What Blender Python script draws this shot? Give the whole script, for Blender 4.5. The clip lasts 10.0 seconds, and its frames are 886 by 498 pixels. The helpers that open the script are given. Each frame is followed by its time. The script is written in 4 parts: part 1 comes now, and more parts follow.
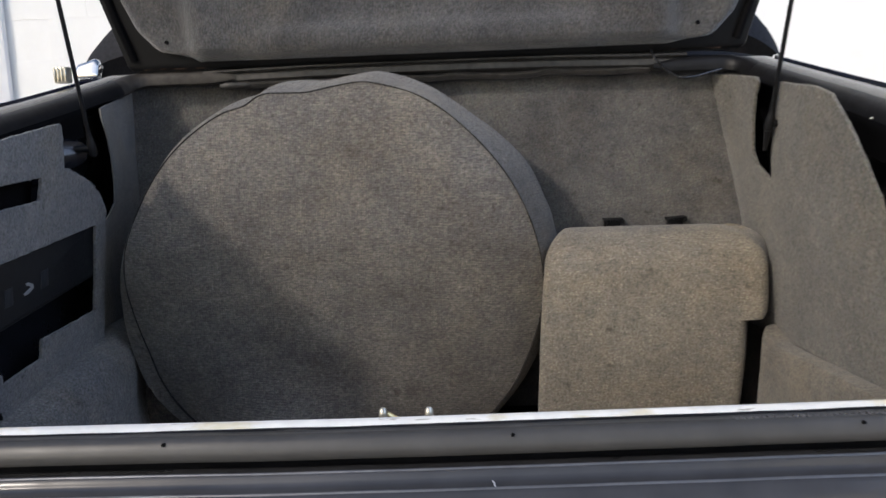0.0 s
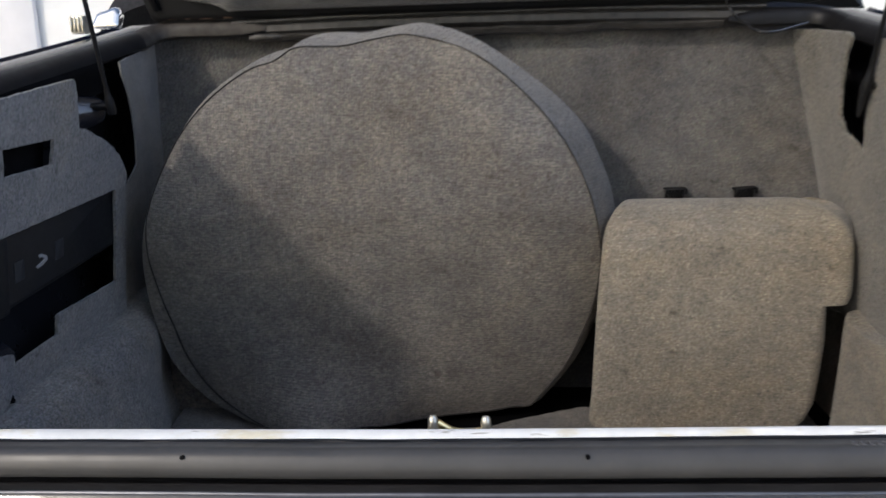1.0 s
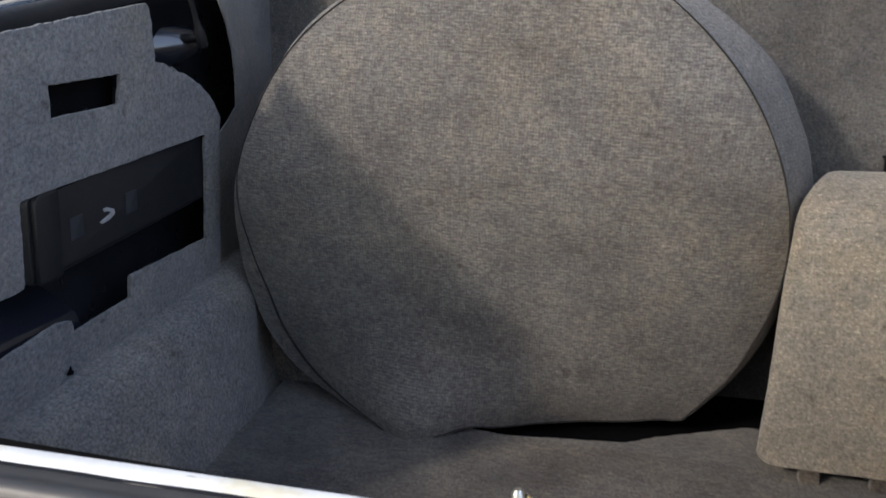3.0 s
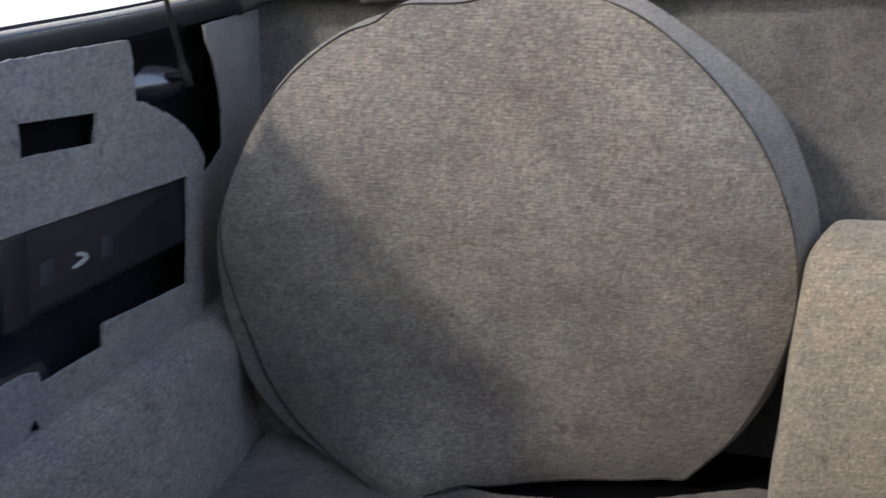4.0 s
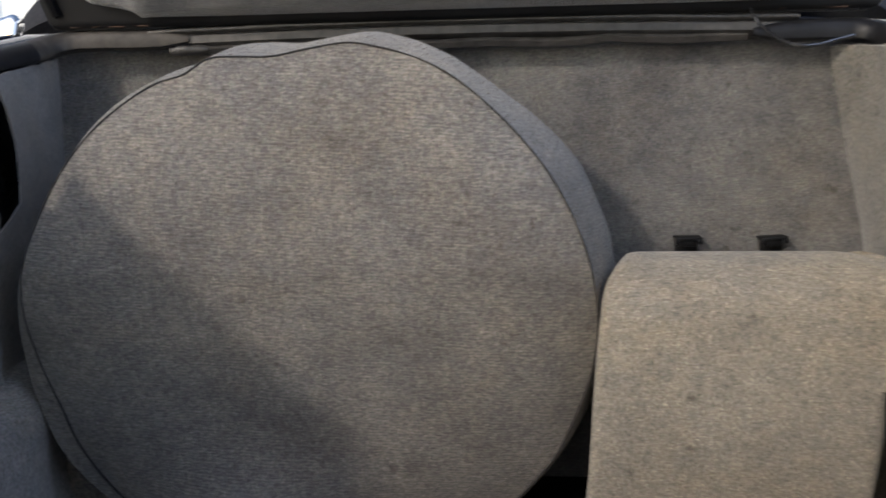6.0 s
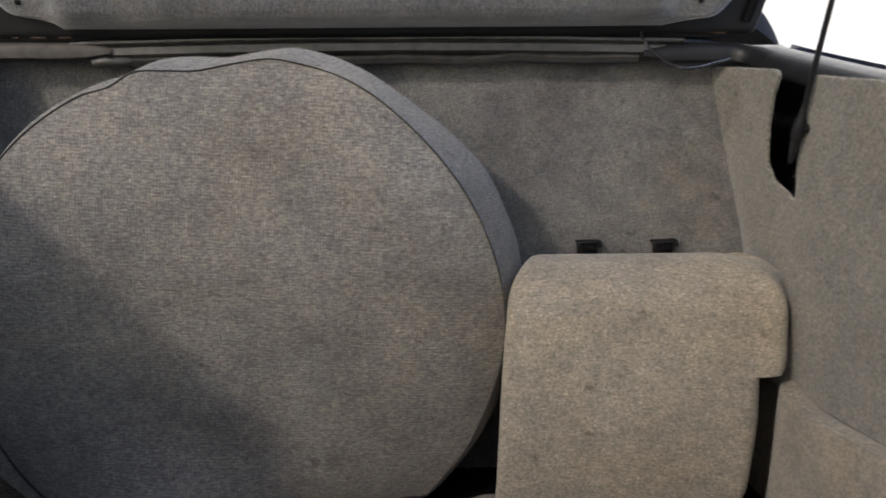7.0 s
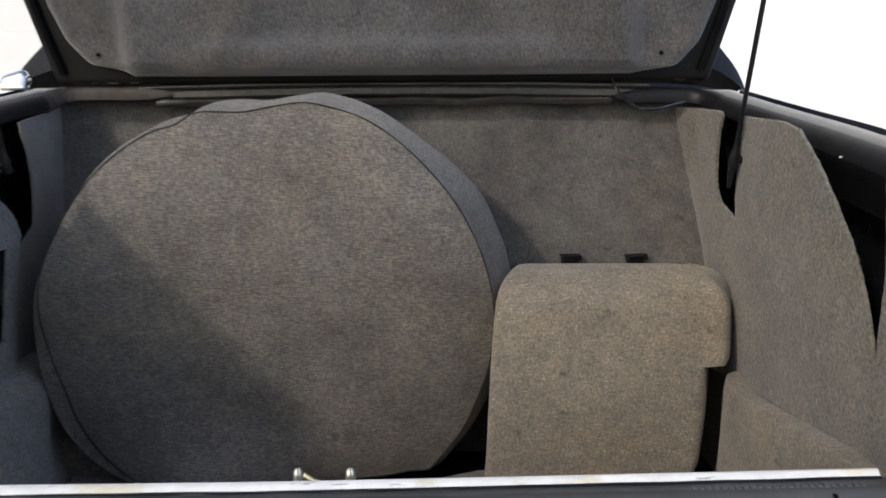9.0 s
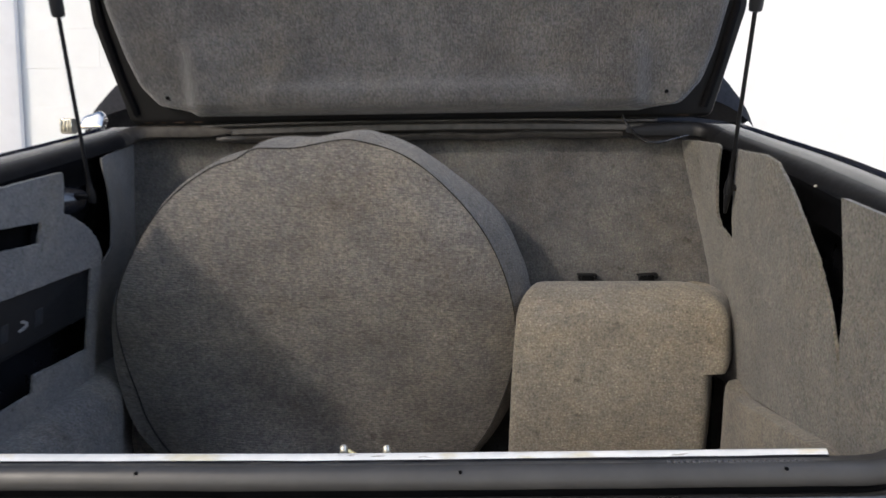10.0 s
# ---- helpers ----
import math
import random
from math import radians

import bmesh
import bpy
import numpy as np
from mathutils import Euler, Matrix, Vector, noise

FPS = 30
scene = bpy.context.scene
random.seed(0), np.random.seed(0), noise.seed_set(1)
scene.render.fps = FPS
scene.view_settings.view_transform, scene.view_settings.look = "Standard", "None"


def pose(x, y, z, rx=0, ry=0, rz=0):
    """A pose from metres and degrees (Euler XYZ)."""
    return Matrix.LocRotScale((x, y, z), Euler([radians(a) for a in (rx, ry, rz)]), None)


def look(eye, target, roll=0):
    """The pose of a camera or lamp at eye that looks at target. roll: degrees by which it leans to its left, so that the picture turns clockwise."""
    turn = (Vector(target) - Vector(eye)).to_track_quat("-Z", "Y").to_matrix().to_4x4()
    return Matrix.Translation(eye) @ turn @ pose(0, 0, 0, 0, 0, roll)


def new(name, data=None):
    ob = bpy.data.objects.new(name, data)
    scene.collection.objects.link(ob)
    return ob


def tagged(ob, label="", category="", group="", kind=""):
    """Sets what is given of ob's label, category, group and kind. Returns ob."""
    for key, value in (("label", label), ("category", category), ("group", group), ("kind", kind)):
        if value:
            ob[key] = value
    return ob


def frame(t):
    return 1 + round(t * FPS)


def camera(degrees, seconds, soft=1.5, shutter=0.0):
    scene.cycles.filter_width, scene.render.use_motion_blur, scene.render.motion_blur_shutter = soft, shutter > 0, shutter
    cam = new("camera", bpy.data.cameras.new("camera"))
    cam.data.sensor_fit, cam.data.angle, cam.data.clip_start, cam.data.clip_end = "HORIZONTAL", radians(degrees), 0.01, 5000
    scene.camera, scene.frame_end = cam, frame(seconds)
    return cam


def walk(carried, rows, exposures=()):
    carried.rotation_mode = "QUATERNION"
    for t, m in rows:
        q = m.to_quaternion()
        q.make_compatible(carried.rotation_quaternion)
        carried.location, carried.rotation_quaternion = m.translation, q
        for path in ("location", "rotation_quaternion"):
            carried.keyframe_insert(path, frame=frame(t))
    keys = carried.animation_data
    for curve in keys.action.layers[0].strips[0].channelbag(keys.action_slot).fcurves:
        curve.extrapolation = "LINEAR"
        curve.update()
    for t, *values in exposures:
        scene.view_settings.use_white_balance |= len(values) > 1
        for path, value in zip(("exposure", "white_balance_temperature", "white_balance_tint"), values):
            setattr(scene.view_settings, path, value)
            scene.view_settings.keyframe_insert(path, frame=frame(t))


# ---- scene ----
cam = camera(58.3, 10.0, 1.5, 0.8)
PATH = [
    (0, (0.102, -0.711, 1.092), (-0.016, 1.261, 0.779), -2.0),
    (0.5, (0.083, -0.656, 1.097), (-0.059, 1.306, 0.737), -1.7),
    (1, (0.066, -0.594, 1.1), (-0.125, 1.351, 0.678), -1.5),
    (1.5, (0.062, -0.535, 1.101), (-0.213, 1.385, 0.614), -1.4),
    (2, (0.07, -0.457, 1.094), (-0.342, 1.423, 0.55), -1.5),
    (2.5, (0.078, -0.394, 1.085), (-0.454, 1.449, 0.518), -1.4),
    (3.8, (0.072, -0.324, 1.075), (-0.536, 1.527, 0.62), -0.7),
    (4, (0.067, -0.314, 1.075), (-0.513, 1.548, 0.636), -0.6),
    (4.5, (0.066, -0.302, 1.074), (-0.44, 1.594, 0.688), -1.1),
    (5, (0.07, -0.298, 1.078), (-0.329, 1.629, 0.717), -1.3),
    (5.5, (0.074, -0.308, 1.081), (-0.21, 1.641, 0.73), -1.3),
    (6, (0.084, -0.333, 1.081), (-0.084, 1.631, 0.744), -1.0),
    (7.5, (0.103, -0.443, 1.091), (0.162, 1.532, 0.78), -0.4),
    (8, (0.113, -0.491, 1.092), (0.169, 1.486, 0.795), -0.3),
    (8.5, (0.121, -0.547, 1.093), (0.143, 1.433, 0.813), -0.3),
    (9, (0.132, -0.621, 1.089), (0.097, 1.364, 0.844), -0.3),
    (9.5, (0.146, -0.696, 1.091), (0.055, 1.291, 0.877), -0.4),
    (10, (0.153, -0.776, 1.099), (0.026, 1.212, 0.915), -0.6),
]
EXPOSURES = [(0, 0.38, 6380, 10), (1, 0.46, 6380, 10), (2.5, 0.66, 6380, 10), (4.0, 1.04, 6380, 10), (4.5, 1.04, 6360, 10), (5.5, 0.93, 6400, 10), (6.0, 0.85, 6450, 10), (7.5, 0.60, 6500, 10), (8.5, 0.46, 6500, 10), (10, 0.41, 6470, 10)]
walk(cam, [(t, look(eye, target, roll)) for t, eye, target, roll in PATH], EXPOSURES)

# ---- world and light ----
SUN_DIR = Vector((1.04, 1.35, -0.95)).normalized()
world = bpy.data.worlds.new("world")
scene.world = world
world.use_nodes = True
wn = world.node_tree
sky = wn.nodes.new("ShaderNodeTexSky")
sky.sky_type, sky.sun_disc = "NISHITA", False
sky.sun_elevation = math.asin(-SUN_DIR.z)
sky.sun_rotation = math.atan2(-SUN_DIR.x, -SUN_DIR.y)
sky.air_density, sky.dust_density, sky.ozone_density = 1.0, 1.5, 1.0
back = wn.nodes["Background"]
wn.links.new(sky.outputs[0], back.inputs[0])
back.inputs[1].default_value = 0.128
sun = new("sun", bpy.data.lights.new("sun", "SUN"))
sun.data.energy, sun.data.angle, sun.data.color = 1.06, radians(4.8), (1.0, 0.905, 0.80)
sun.matrix_world = look((-3, -3, 4), Vector((-3, -3, 4)) + SUN_DIR)
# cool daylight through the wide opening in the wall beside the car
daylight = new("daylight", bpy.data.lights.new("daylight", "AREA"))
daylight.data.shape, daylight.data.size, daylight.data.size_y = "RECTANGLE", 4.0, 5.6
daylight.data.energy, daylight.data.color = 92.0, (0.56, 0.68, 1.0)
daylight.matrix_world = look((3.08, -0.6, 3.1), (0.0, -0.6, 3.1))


# ---- materials ----
def mat(name, rough=0.6, metal=0.0, spec=0.5):
    m = bpy.data.materials.new(name)
    m.use_nodes = True
    p = m.node_tree.nodes["Principled BSDF"]
    p.inputs["Roughness"].default_value, p.inputs["Metallic"].default_value = rough, metal
    p.inputs["Specular IOR Level"].default_value = spec
    return m, m.node_tree, p


def coords(nt, scale=(1, 1, 1)):
    tc, mp = nt.nodes.new("ShaderNodeTexCoord"), nt.nodes.new("ShaderNodeMapping")
    mp.inputs["Scale"].default_value = scale
    nt.links.new(tc.outputs["Object"], mp.inputs["Vector"])
    return mp.outputs[0]


def grain(nt, scale, vec_scale=(1, 1, 1), detail=3.0, rough=0.6):
    n = nt.nodes.new("ShaderNodeTexNoise")
    n.inputs["Scale"].default_value, n.inputs["Detail"].default_value, n.inputs["Roughness"].default_value = scale, detail, rough
    nt.links.new(coords(nt, vec_scale), n.inputs["Vector"])
    return n.outputs[0]


def thread(nt, axis, scale, wander):
    """Rows of thread across one axis, a little uneven and slightly aslant."""
    w = nt.nodes.new("ShaderNodeTexWave")
    w.wave_type, w.bands_direction = "BANDS", axis
    for name, v in (("Scale", scale), ("Distortion", wander), ("Detail", 3.0), ("Detail Scale", 0.9), ("Detail Roughness", 0.7)):
        w.inputs[name].default_value = v
    at = coords(nt)
    at.node.inputs["Rotation"].default_value = (0, radians(-4), 0)
    nt.links.new(at, w.inputs["Vector"])
    return w.outputs["Fac"]


def ramp(nt, fac, stops):
    r = nt.nodes.new("ShaderNodeValToRGB")
    el = r.color_ramp.elements
    while len(el) < len(stops):
        el.new(0.5)
    for e, (pos, c) in zip(el, stops):
        e.position, e.color = pos, (*c, 1)
    nt.links.new(fac, r.inputs[0])
    return r.outputs[0]


def mixed(nt, a, b, fac=0.5, kind="MIX"):
    m = nt.nodes.new("ShaderNodeMix")
    m.data_type, m.blend_type = "RGBA", kind
    for sock, v in ((m.inputs[0], fac), (m.inputs[6], a), (m.inputs[7], b)):
        if hasattr(v, "links"):
            nt.links.new(v, sock)
        else:
            sock.default_value = v if isinstance(v, float) else (*v, 1)
    return m.outputs[2]


def bump(nt, p, height, strength, dist):
    b = nt.nodes.new("ShaderNodeBump")
    b.inputs["Strength"].default_value, b.inputs["Distance"].default_value = strength, dist
    nt.links.new(height, b.inputs["Height"])
    nt.links.new(b.outputs[0], p.inputs["Normal"])


def carpet(name, colour, fleck=0.45, weave=0.5, stain=0.25, size=1.0, tinted=0.15, rows=0.5, crisp=0.16, flecks=0.0, mottle=1.0, ribs=0.0, fuzz=0.2):
    """Heathered wool carpet: light and dark fibres, a weave of short streaks, soft stains."""
    m, nt, p = mat(name, 0.95, 0, 0.15)
    c = Vector(colour)
    lo, hi = c * (1 - fleck), c * (1 + fleck)
    fibre = grain(nt, 250 * size, detail=4, rough=0.75)
    base = ramp(nt, fibre, [(0.5 - crisp, lo), (0.5, c), (0.5 + crisp, hi)])
    tint = nt.nodes.new("ShaderNodeTexNoise")
    tint.inputs["Scale"].default_value, tint.inputs["Detail"].default_value = 230 * size, 2
    nt.links.new(coords(nt), tint.inputs["Vector"])
    base = mixed(nt, base, tint.outputs["Color"], tinted, "SOFT_LIGHT")
    across = grain(nt, 230 * size, (0.35, 1, 2.6), 2)
    upright = grain(nt, 230 * size, (2.6, 1, 0.35), 2)
    half = nt.nodes.new("ShaderNodeMix")
    half.inputs[0].default_value = rows
    nt.links.new(upright, half.inputs[2]), nt.links.new(across, half.inputs[3])
    threads = ramp(nt, half.outputs[0], [(0.36, (1 - weave,) * 3), (0.62, (1 + weave * 0.7,) * 3)])
    base = mixed(nt, base, threads, 1.0, "MULTIPLY")
    if flecks:
        fleck_noise = grain(nt, 360, (0.7, 1, 1.3), 1)
        base = mixed(nt, base, ramp(nt, fleck_noise, [(0.28, (1 - 0.55 * flecks,) * 3), (0.36, (1, 1, 1)), (0.63, (1, 1, 1)), (0.70, (1 + 1.0 * flecks, 1 + 0.95 * flecks, 1 + 0.85 * flecks))]), 1.0, "MULTIPLY")
    relief = mixed(nt, fibre, half.outputs[0], 0.5)
    if ribs:
        stitch = grain(nt, 1.0, (130, 130, 300), 2, 0.6)
        rib = mixed(nt, thread(nt, "Z", 76, 5.0), stitch, 0.55)
        warp = mixed(nt, thread(nt, "X", 84, 6.0), stitch, 0.6)
        for height, lo, hi, depth in ((rib, 0.25, 0.75, 0.5), (warp, 0.25, 0.75, 0.5), (stitch, 0.32, 0.68, 1.3)):
            base = mixed(nt, base, ramp(nt, height, [(lo, (1 - depth * ribs,) * 3), (hi, (1 + depth * ribs,) * 3)]), 1.0, "MULTIPLY")
        relief = mixed(nt, relief, rib, 0.18)
    worn = ramp(nt, grain(nt, 9, detail=4), [(0.35, (1 - stain, 1 - stain, 1 - stain * 0.9)), (0.65, (1 + stain * 0.5,) * 3)])
    base = mixed(nt, base, worn, 1.0, "MULTIPLY")
    warm = ramp(nt, grain(nt, 5.5, detail=5, rough=0.65), [(0.34, (1 - 0.015 * mottle, 1.0, 1 + 0.035 * mottle)), (0.50, (1.0, 1.0, 1.0)), (0.66, (1 + 0.06 * mottle, 1 + 0.01 * mottle, 1 - 0.075 * mottle))])
    base = mixed(nt, base, warm, 1.0, "MULTIPLY")
    patch = ramp(nt, grain(nt, 42, detail=3), [(0.34, (0.89, 0.90, 0.92)), (0.66, (1.10, 1.08, 1.05))])
    base = mixed(nt, base, patch, 1.0, "MULTIPLY")
    spots = ramp(nt, grain(nt, 34, detail=2), [(0.24, (0.62, 0.60, 0.58)), (0.33, (1, 1, 1))])
    base = mixed(nt, base, spots, 1.0, "MULTIPLY")
    nt.links.new(base, p.inputs["Base Color"])
    p.inputs["Sheen Weight"].default_value, p.inputs["Sheen Roughness"].default_value = fuzz, 0.5
    bump(nt, p, relief, 0.8, 0.003)
    return m


def plain(name, colour, rough, metal=0.0, spec=0.5, vary=0.25, scale=30, relief=0.08, coat=0.0):
    m, nt, p = mat(name, rough, metal, spec)
    c = Vector(colour)
    n = grain(nt, scale, detail=5)
    nt.links.new(ramp(nt, n, [(0.3, c * (1 - vary)), (0.7, c * (1 + vary))]), p.inputs["Base Color"])
    r = nt.nodes.new("ShaderNodeMapRange")
    r.inputs["To Min"].default_value, r.inputs["To Max"].default_value = max(0.02, rough - 0.12), min(1, rough + 0.12)
    nt.links.new(grain(nt, scale * 3, detail=4), r.inputs[0])
    nt.links.new(r.outputs[0], p.inputs["Roughness"])
    p.inputs["Coat Weight"].default_value = coat
    if relief:
        bump(nt, p, grain(nt, scale * 8, detail=3), relief, 0.001)
    return m


M_COVER = carpet("cover_carpet", (0.162, 0.148, 0.128), 0.22, 0.14, 0.20, 0.85, 0.10, 0.45, 0.16, 0.30, 0.6, 0.16)
def stain(material, spots):
    """Small dark stains with soft edges: (place, radius, strength)."""
    nt = material.node_tree
    p = nt.nodes["Principled BSDF"]
    source = p.inputs["Base Color"].links[0].from_socket
    for place, radius, strength in spots:
        d = nt.nodes.new("ShaderNodeVectorMath")
        d.operation, d.inputs[1].default_value = "DISTANCE", place
        wob = nt.nodes.new("ShaderNodeVectorMath")
        wob.operation = "MULTIPLY_ADD"
        wob.inputs[1].default_value = (radius * 1.2,) * 3
        n = nt.nodes.new("ShaderNodeTexNoise")
        n.inputs["Scale"].default_value = 0.7 / radius
        at = coords(nt)
        nt.links.new(at, n.inputs["Vector"])
        nt.links.new(n.outputs["Color"], wob.inputs[0]), nt.links.new(at, wob.inputs[2])
        nt.links.new(wob.outputs[0], d.inputs[0])
        m = nt.nodes.new("ShaderNodeMapRange")
        m.inputs["From Min"].default_value, m.inputs["From Max"].default_value = radius * 0.3, radius * 1.1
        m.inputs["To Min"].default_value, m.inputs["To Max"].default_value = 1 - strength, 1.0
        nt.links.new(d.outputs["Value"], m.inputs[0])
        source = mixed(nt, source, m.outputs[0], 1.0, "MULTIPLY")
    nt.links.new(source, p.inputs["Base Color"])


stain(M_COVER, [((-0.142, 0.563, 0.956), 0.010, 0.35), ((-0.110, 0.573, 1.058), 0.014, 0.30), ((-0.030, 0.645, 0.636), 0.024, 0.30), ((0.02, 0.60, 0.84), 0.06, 0.12), ((0.06, 0.60, 0.93), 0.012, 0.2)])
M_BACK = carpet("back_carpet", (0.120, 0.115, 0.107), 0.32, 0.24, 0.30, 1.1, 0.15, 0.5, 0.16, 0.25, 0.6)
M_SIDE = carpet("side_felt", (0.160, 0.154, 0.146), 0.38, 0.10, 0.12, 0.85, 0.12, 0.5, 0.16)
# right-hand copy of the side felt, the sun's warmth tinted into its colour
M_SIDE_R = carpet("side_felt_sunlit", (0.153, 0.143, 0.120), 0.44, 0.06, 0.14, 0.9, 0.18, 0.5, 0.14, 0.35, 0.5)
M_RETURN = carpet("return_carpet", (0.160, 0.154, 0.146), 0.30, 0.12, 0.15, 0.95, 0.12, 0.5, 0.18)
M_ARCH = carpet("arch_carpet", (0.180, 0.168, 0.150), 0.42, 0.30, 0.22)
# same arch carpet on the right, coloured as warm sunlight makes it look
M_ARCH_R = carpet("arch_carpet_sunlit", (0.205, 0.178, 0.134), 0.42, 0.25, 0.20)
M_BOX = carpet("box_carpet", (0.232, 0.206, 0.163), 0.34, 0.20, 0.14, 1.0, 0.10, 0.55, 0.16, 0.50, 0.7)
M_RISER = carpet("riser_carpet", (0.185, 0.160, 0.132), 0.40, 0.30, 0.30)
M_FLOOR = carpet("floor_carpet", (0.108, 0.092, 0.073), 0.44, 0.40, 0.40)
M_LINER = carpet("liner_felt", (0.082, 0.0795, 0.076), 0.36, 0.30, 0.25, 1.0, 0.15, 0.3, 0.12, fuzz=0.6)
M_LID = plain("lid_black", (0.005, 0.005, 0.0055), 0.5, 0, 0.25, 0.3, 12, 0.03)
M_PIPING = carpet("piping", (0.030, 0.027, 0.024), 0.3, 0.2, 0.2)
M_FIBRE = plain("loose_fibres", (0.34, 0.325, 0.29), 0.9, 0, 0.1, 0.4, 200, 0.0)
M_RUBBER = plain("rubber", (0.0085, 0.0085, 0.0095), 0.45, 0, 0.24, 0.35, 40, 0.1)
M_CABLE = plain("cable_sheath", (0.020, 0.020, 0.021), 0.25, 0, 0.6, 0.2, 60, 0.0)
M_DUSTY = plain("dusty_rubber", (0.046, 0.043, 0.040), 0.42, 0, 0.45, 0.5, 60, 0.2)
M_DARK = plain("dark_paint", (0.010, 0.010, 0.011), 0.42, 0, 0.3, 0.3, 12, 0.03)
M_WING = plain("inner_wing_paint", (0.011, 0.0115, 0.014), 0.30, 0, 0.5, 0.3, 14, 0.06)
# near-black that puts the shade of gaps, holes and recesses into colour
M_INNER = plain("recess_black", (0.0035, 0.0035, 0.004), 0.75, 0, 0.06, 0.4, 15, 0.05)
M_GLOSS = plain("glossy_black", (0.012, 0.013, 0.018), 0.20, 0.0, 0.8, 0.15, 12, 0.0)
M_NAVY = plain("navy_paint", (0.010, 0.014, 0.030), 0.22, 0, 0.5, 0.15, 8, 0.0, 0.8)
M_SILL = plain("sill_paint", (0.056, 0.054, 0.052), 0.40, 0, 0.5, 0.2, 14, 0.03)
M_DASH = plain("scuffed_sill_paint", (0.10, 0.10, 0.105), 0.40, 0, 0.5, 0.2, 60, 0.03)
M_STRIP = plain("satin_aluminium", (0.82, 0.81, 0.77), 0.34, 0.0, 0.5, 0.08, 45, 0.03)
strip_nodes = M_STRIP.node_tree
strip_base = strip_nodes.nodes["Principled BSDF"].inputs["Base Color"]
patches = ramp(strip_nodes, grain(strip_nodes, 16, (1, 3, 3), 4), [(0.34, (0.88, 0.82, 0.66)), (0.46, (1, 1, 1))])
scuffs = ramp(strip_nodes, grain(strip_nodes, 60, (0.4, 2, 2), 3), [(0.28, (0.45, 0.42, 0.38)), (0.34, (1, 1, 1))])
strip_nodes.links.new(mixed(strip_nodes, mixed(strip_nodes, strip_base.links[0].from_socket, patches, 1.0, "MULTIPLY"), scuffs, 1.0, "MULTIPLY"), strip_base)
M_CHROME = plain("chrome", (0.80, 0.80, 0.80), 0.09, 1.0, 0.5, 0.04, 30, 0.0)
M_BRASS = plain("plated_brass", (0.80, 0.63, 0.30), 0.33, 1.0, 0.5, 0.3, 70, 0.05)
M_BOLT = plain("dull_bolt", (0.22, 0.15, 0.07), 0.45, 0.8, 0.5, 0.4, 90, 0.05)
M_STEEL = plain("dull_steel", (0.62, 0.58, 0.48), 0.34, 0.85, 0.5, 0.3, 90, 0.08)
M_PLASTIC = plain("black_plastic", (0.010, 0.0105, 0.012), 0.42, 0, 0.5, 0.2, 60, 0.1)
M_GREYBAR = plain("grey_print", (0.023, 0.0245, 0.028), 0.4, 0, 0.5, 0.1, 40, 0.0)
M_SILVER = plain("silver_print", (0.55, 0.55, 0.55), 0.35, 0.6, 0.5, 0.1, 40, 0.0)
M_TYRE = plain("tyre_rubber", (0.010, 0.010, 0.010), 0.8, 0, 0.3, 0.3, 30, 0.2)
M_HOOD = plain("hood_cloth", (0.028, 0.028, 0.032), 0.9, 0, 0.2, 0.25, 120, 0.3)
M_WHITE = plain("white_masonry_paint", (0.88, 0.88, 0.86), 0.7, 0, 0.3, 0.03, 6, 0.15)
M_FRAME = plain("pale_door_frame", (0.76, 0.76, 0.78), 0.5, 0, 0.4, 0.06, 5, 0.03)
M_GROUND = plain("concrete", (0.36, 0.35, 0.33), 0.8, 0, 0.3, 0.2, 3, 0.3)
M_RUST = plain("rusty_hinge", (0.080, 0.050, 0.036), 0.85, 0.0, 0.3, 0.75, 70, 0.2)


# ---- mesh helpers ----
def thing(name, at, label, category, kind="", group=""):
    ob = new(name)
    ob.location = at
    ob.empty_display_size = 0.05
    return tagged(ob, label, category, group, kind)


def part(name, bm, material, parent=None, label="", smooth=True):
    me = bpy.data.meshes.new(name)
    bmesh.ops.recalc_face_normals(bm, faces=bm.faces[:])
    bm.to_mesh(me)
    bm.free()
    me.materials.append(material)
    if smooth:
        me.shade_smooth()
        me.set_sharp_from_angle(angle=radians(42))
    ob = new(name, me)
    if parent:
        ob.parent = parent
        if parent.type == "EMPTY":
            ob.matrix_parent_inverse = Matrix.Translation(-Vector(parent.location))
    return tagged(ob, label)


def solo(name, bm, material, label, category, kind="", smooth=True):
    return tagged(part(name, bm, material, None, label, smooth), "", category, "", kind)


def grid(bm, rows, closed=False):
    """Quads between rows of points; closed joins each row's end to its start."""
    vs = [[bm.verts.new(p) for p in r] for r in rows]
    n = len(vs[0])
    for a, b in zip(vs, vs[1:]):
        for i in range(n if closed else n - 1):
            j = (i + 1) % n
            bm.faces.new((a[i], a[j], b[j], b[i]))
    return vs


def rounded(points, seg=6):
    """A closed outline from (x, y, radius) corners."""
    out, n = [], len(points)
    for i in range(n):
        p, a, b = (Vector(points[k][:2]) for k in (i, i - 1, (i + 1) % n))
        r = points[i][2] if len(points[i]) > 2 else 0
        if r <= 0:
            out.append(p)
            continue
        da, db = (a - p).normalized(), (b - p).normalized()
        half = da.angle(db) / 2
        cut = min(r / math.tan(half), 0.49 * (a - p).length, 0.49 * (b - p).length)
        for k in range(seg + 1):
            t = k / seg
            out.append((p + da * cut) * (1 - t) ** 2 + p * 2 * t * (1 - t) + (p + db * cut) * t * t)
    return out


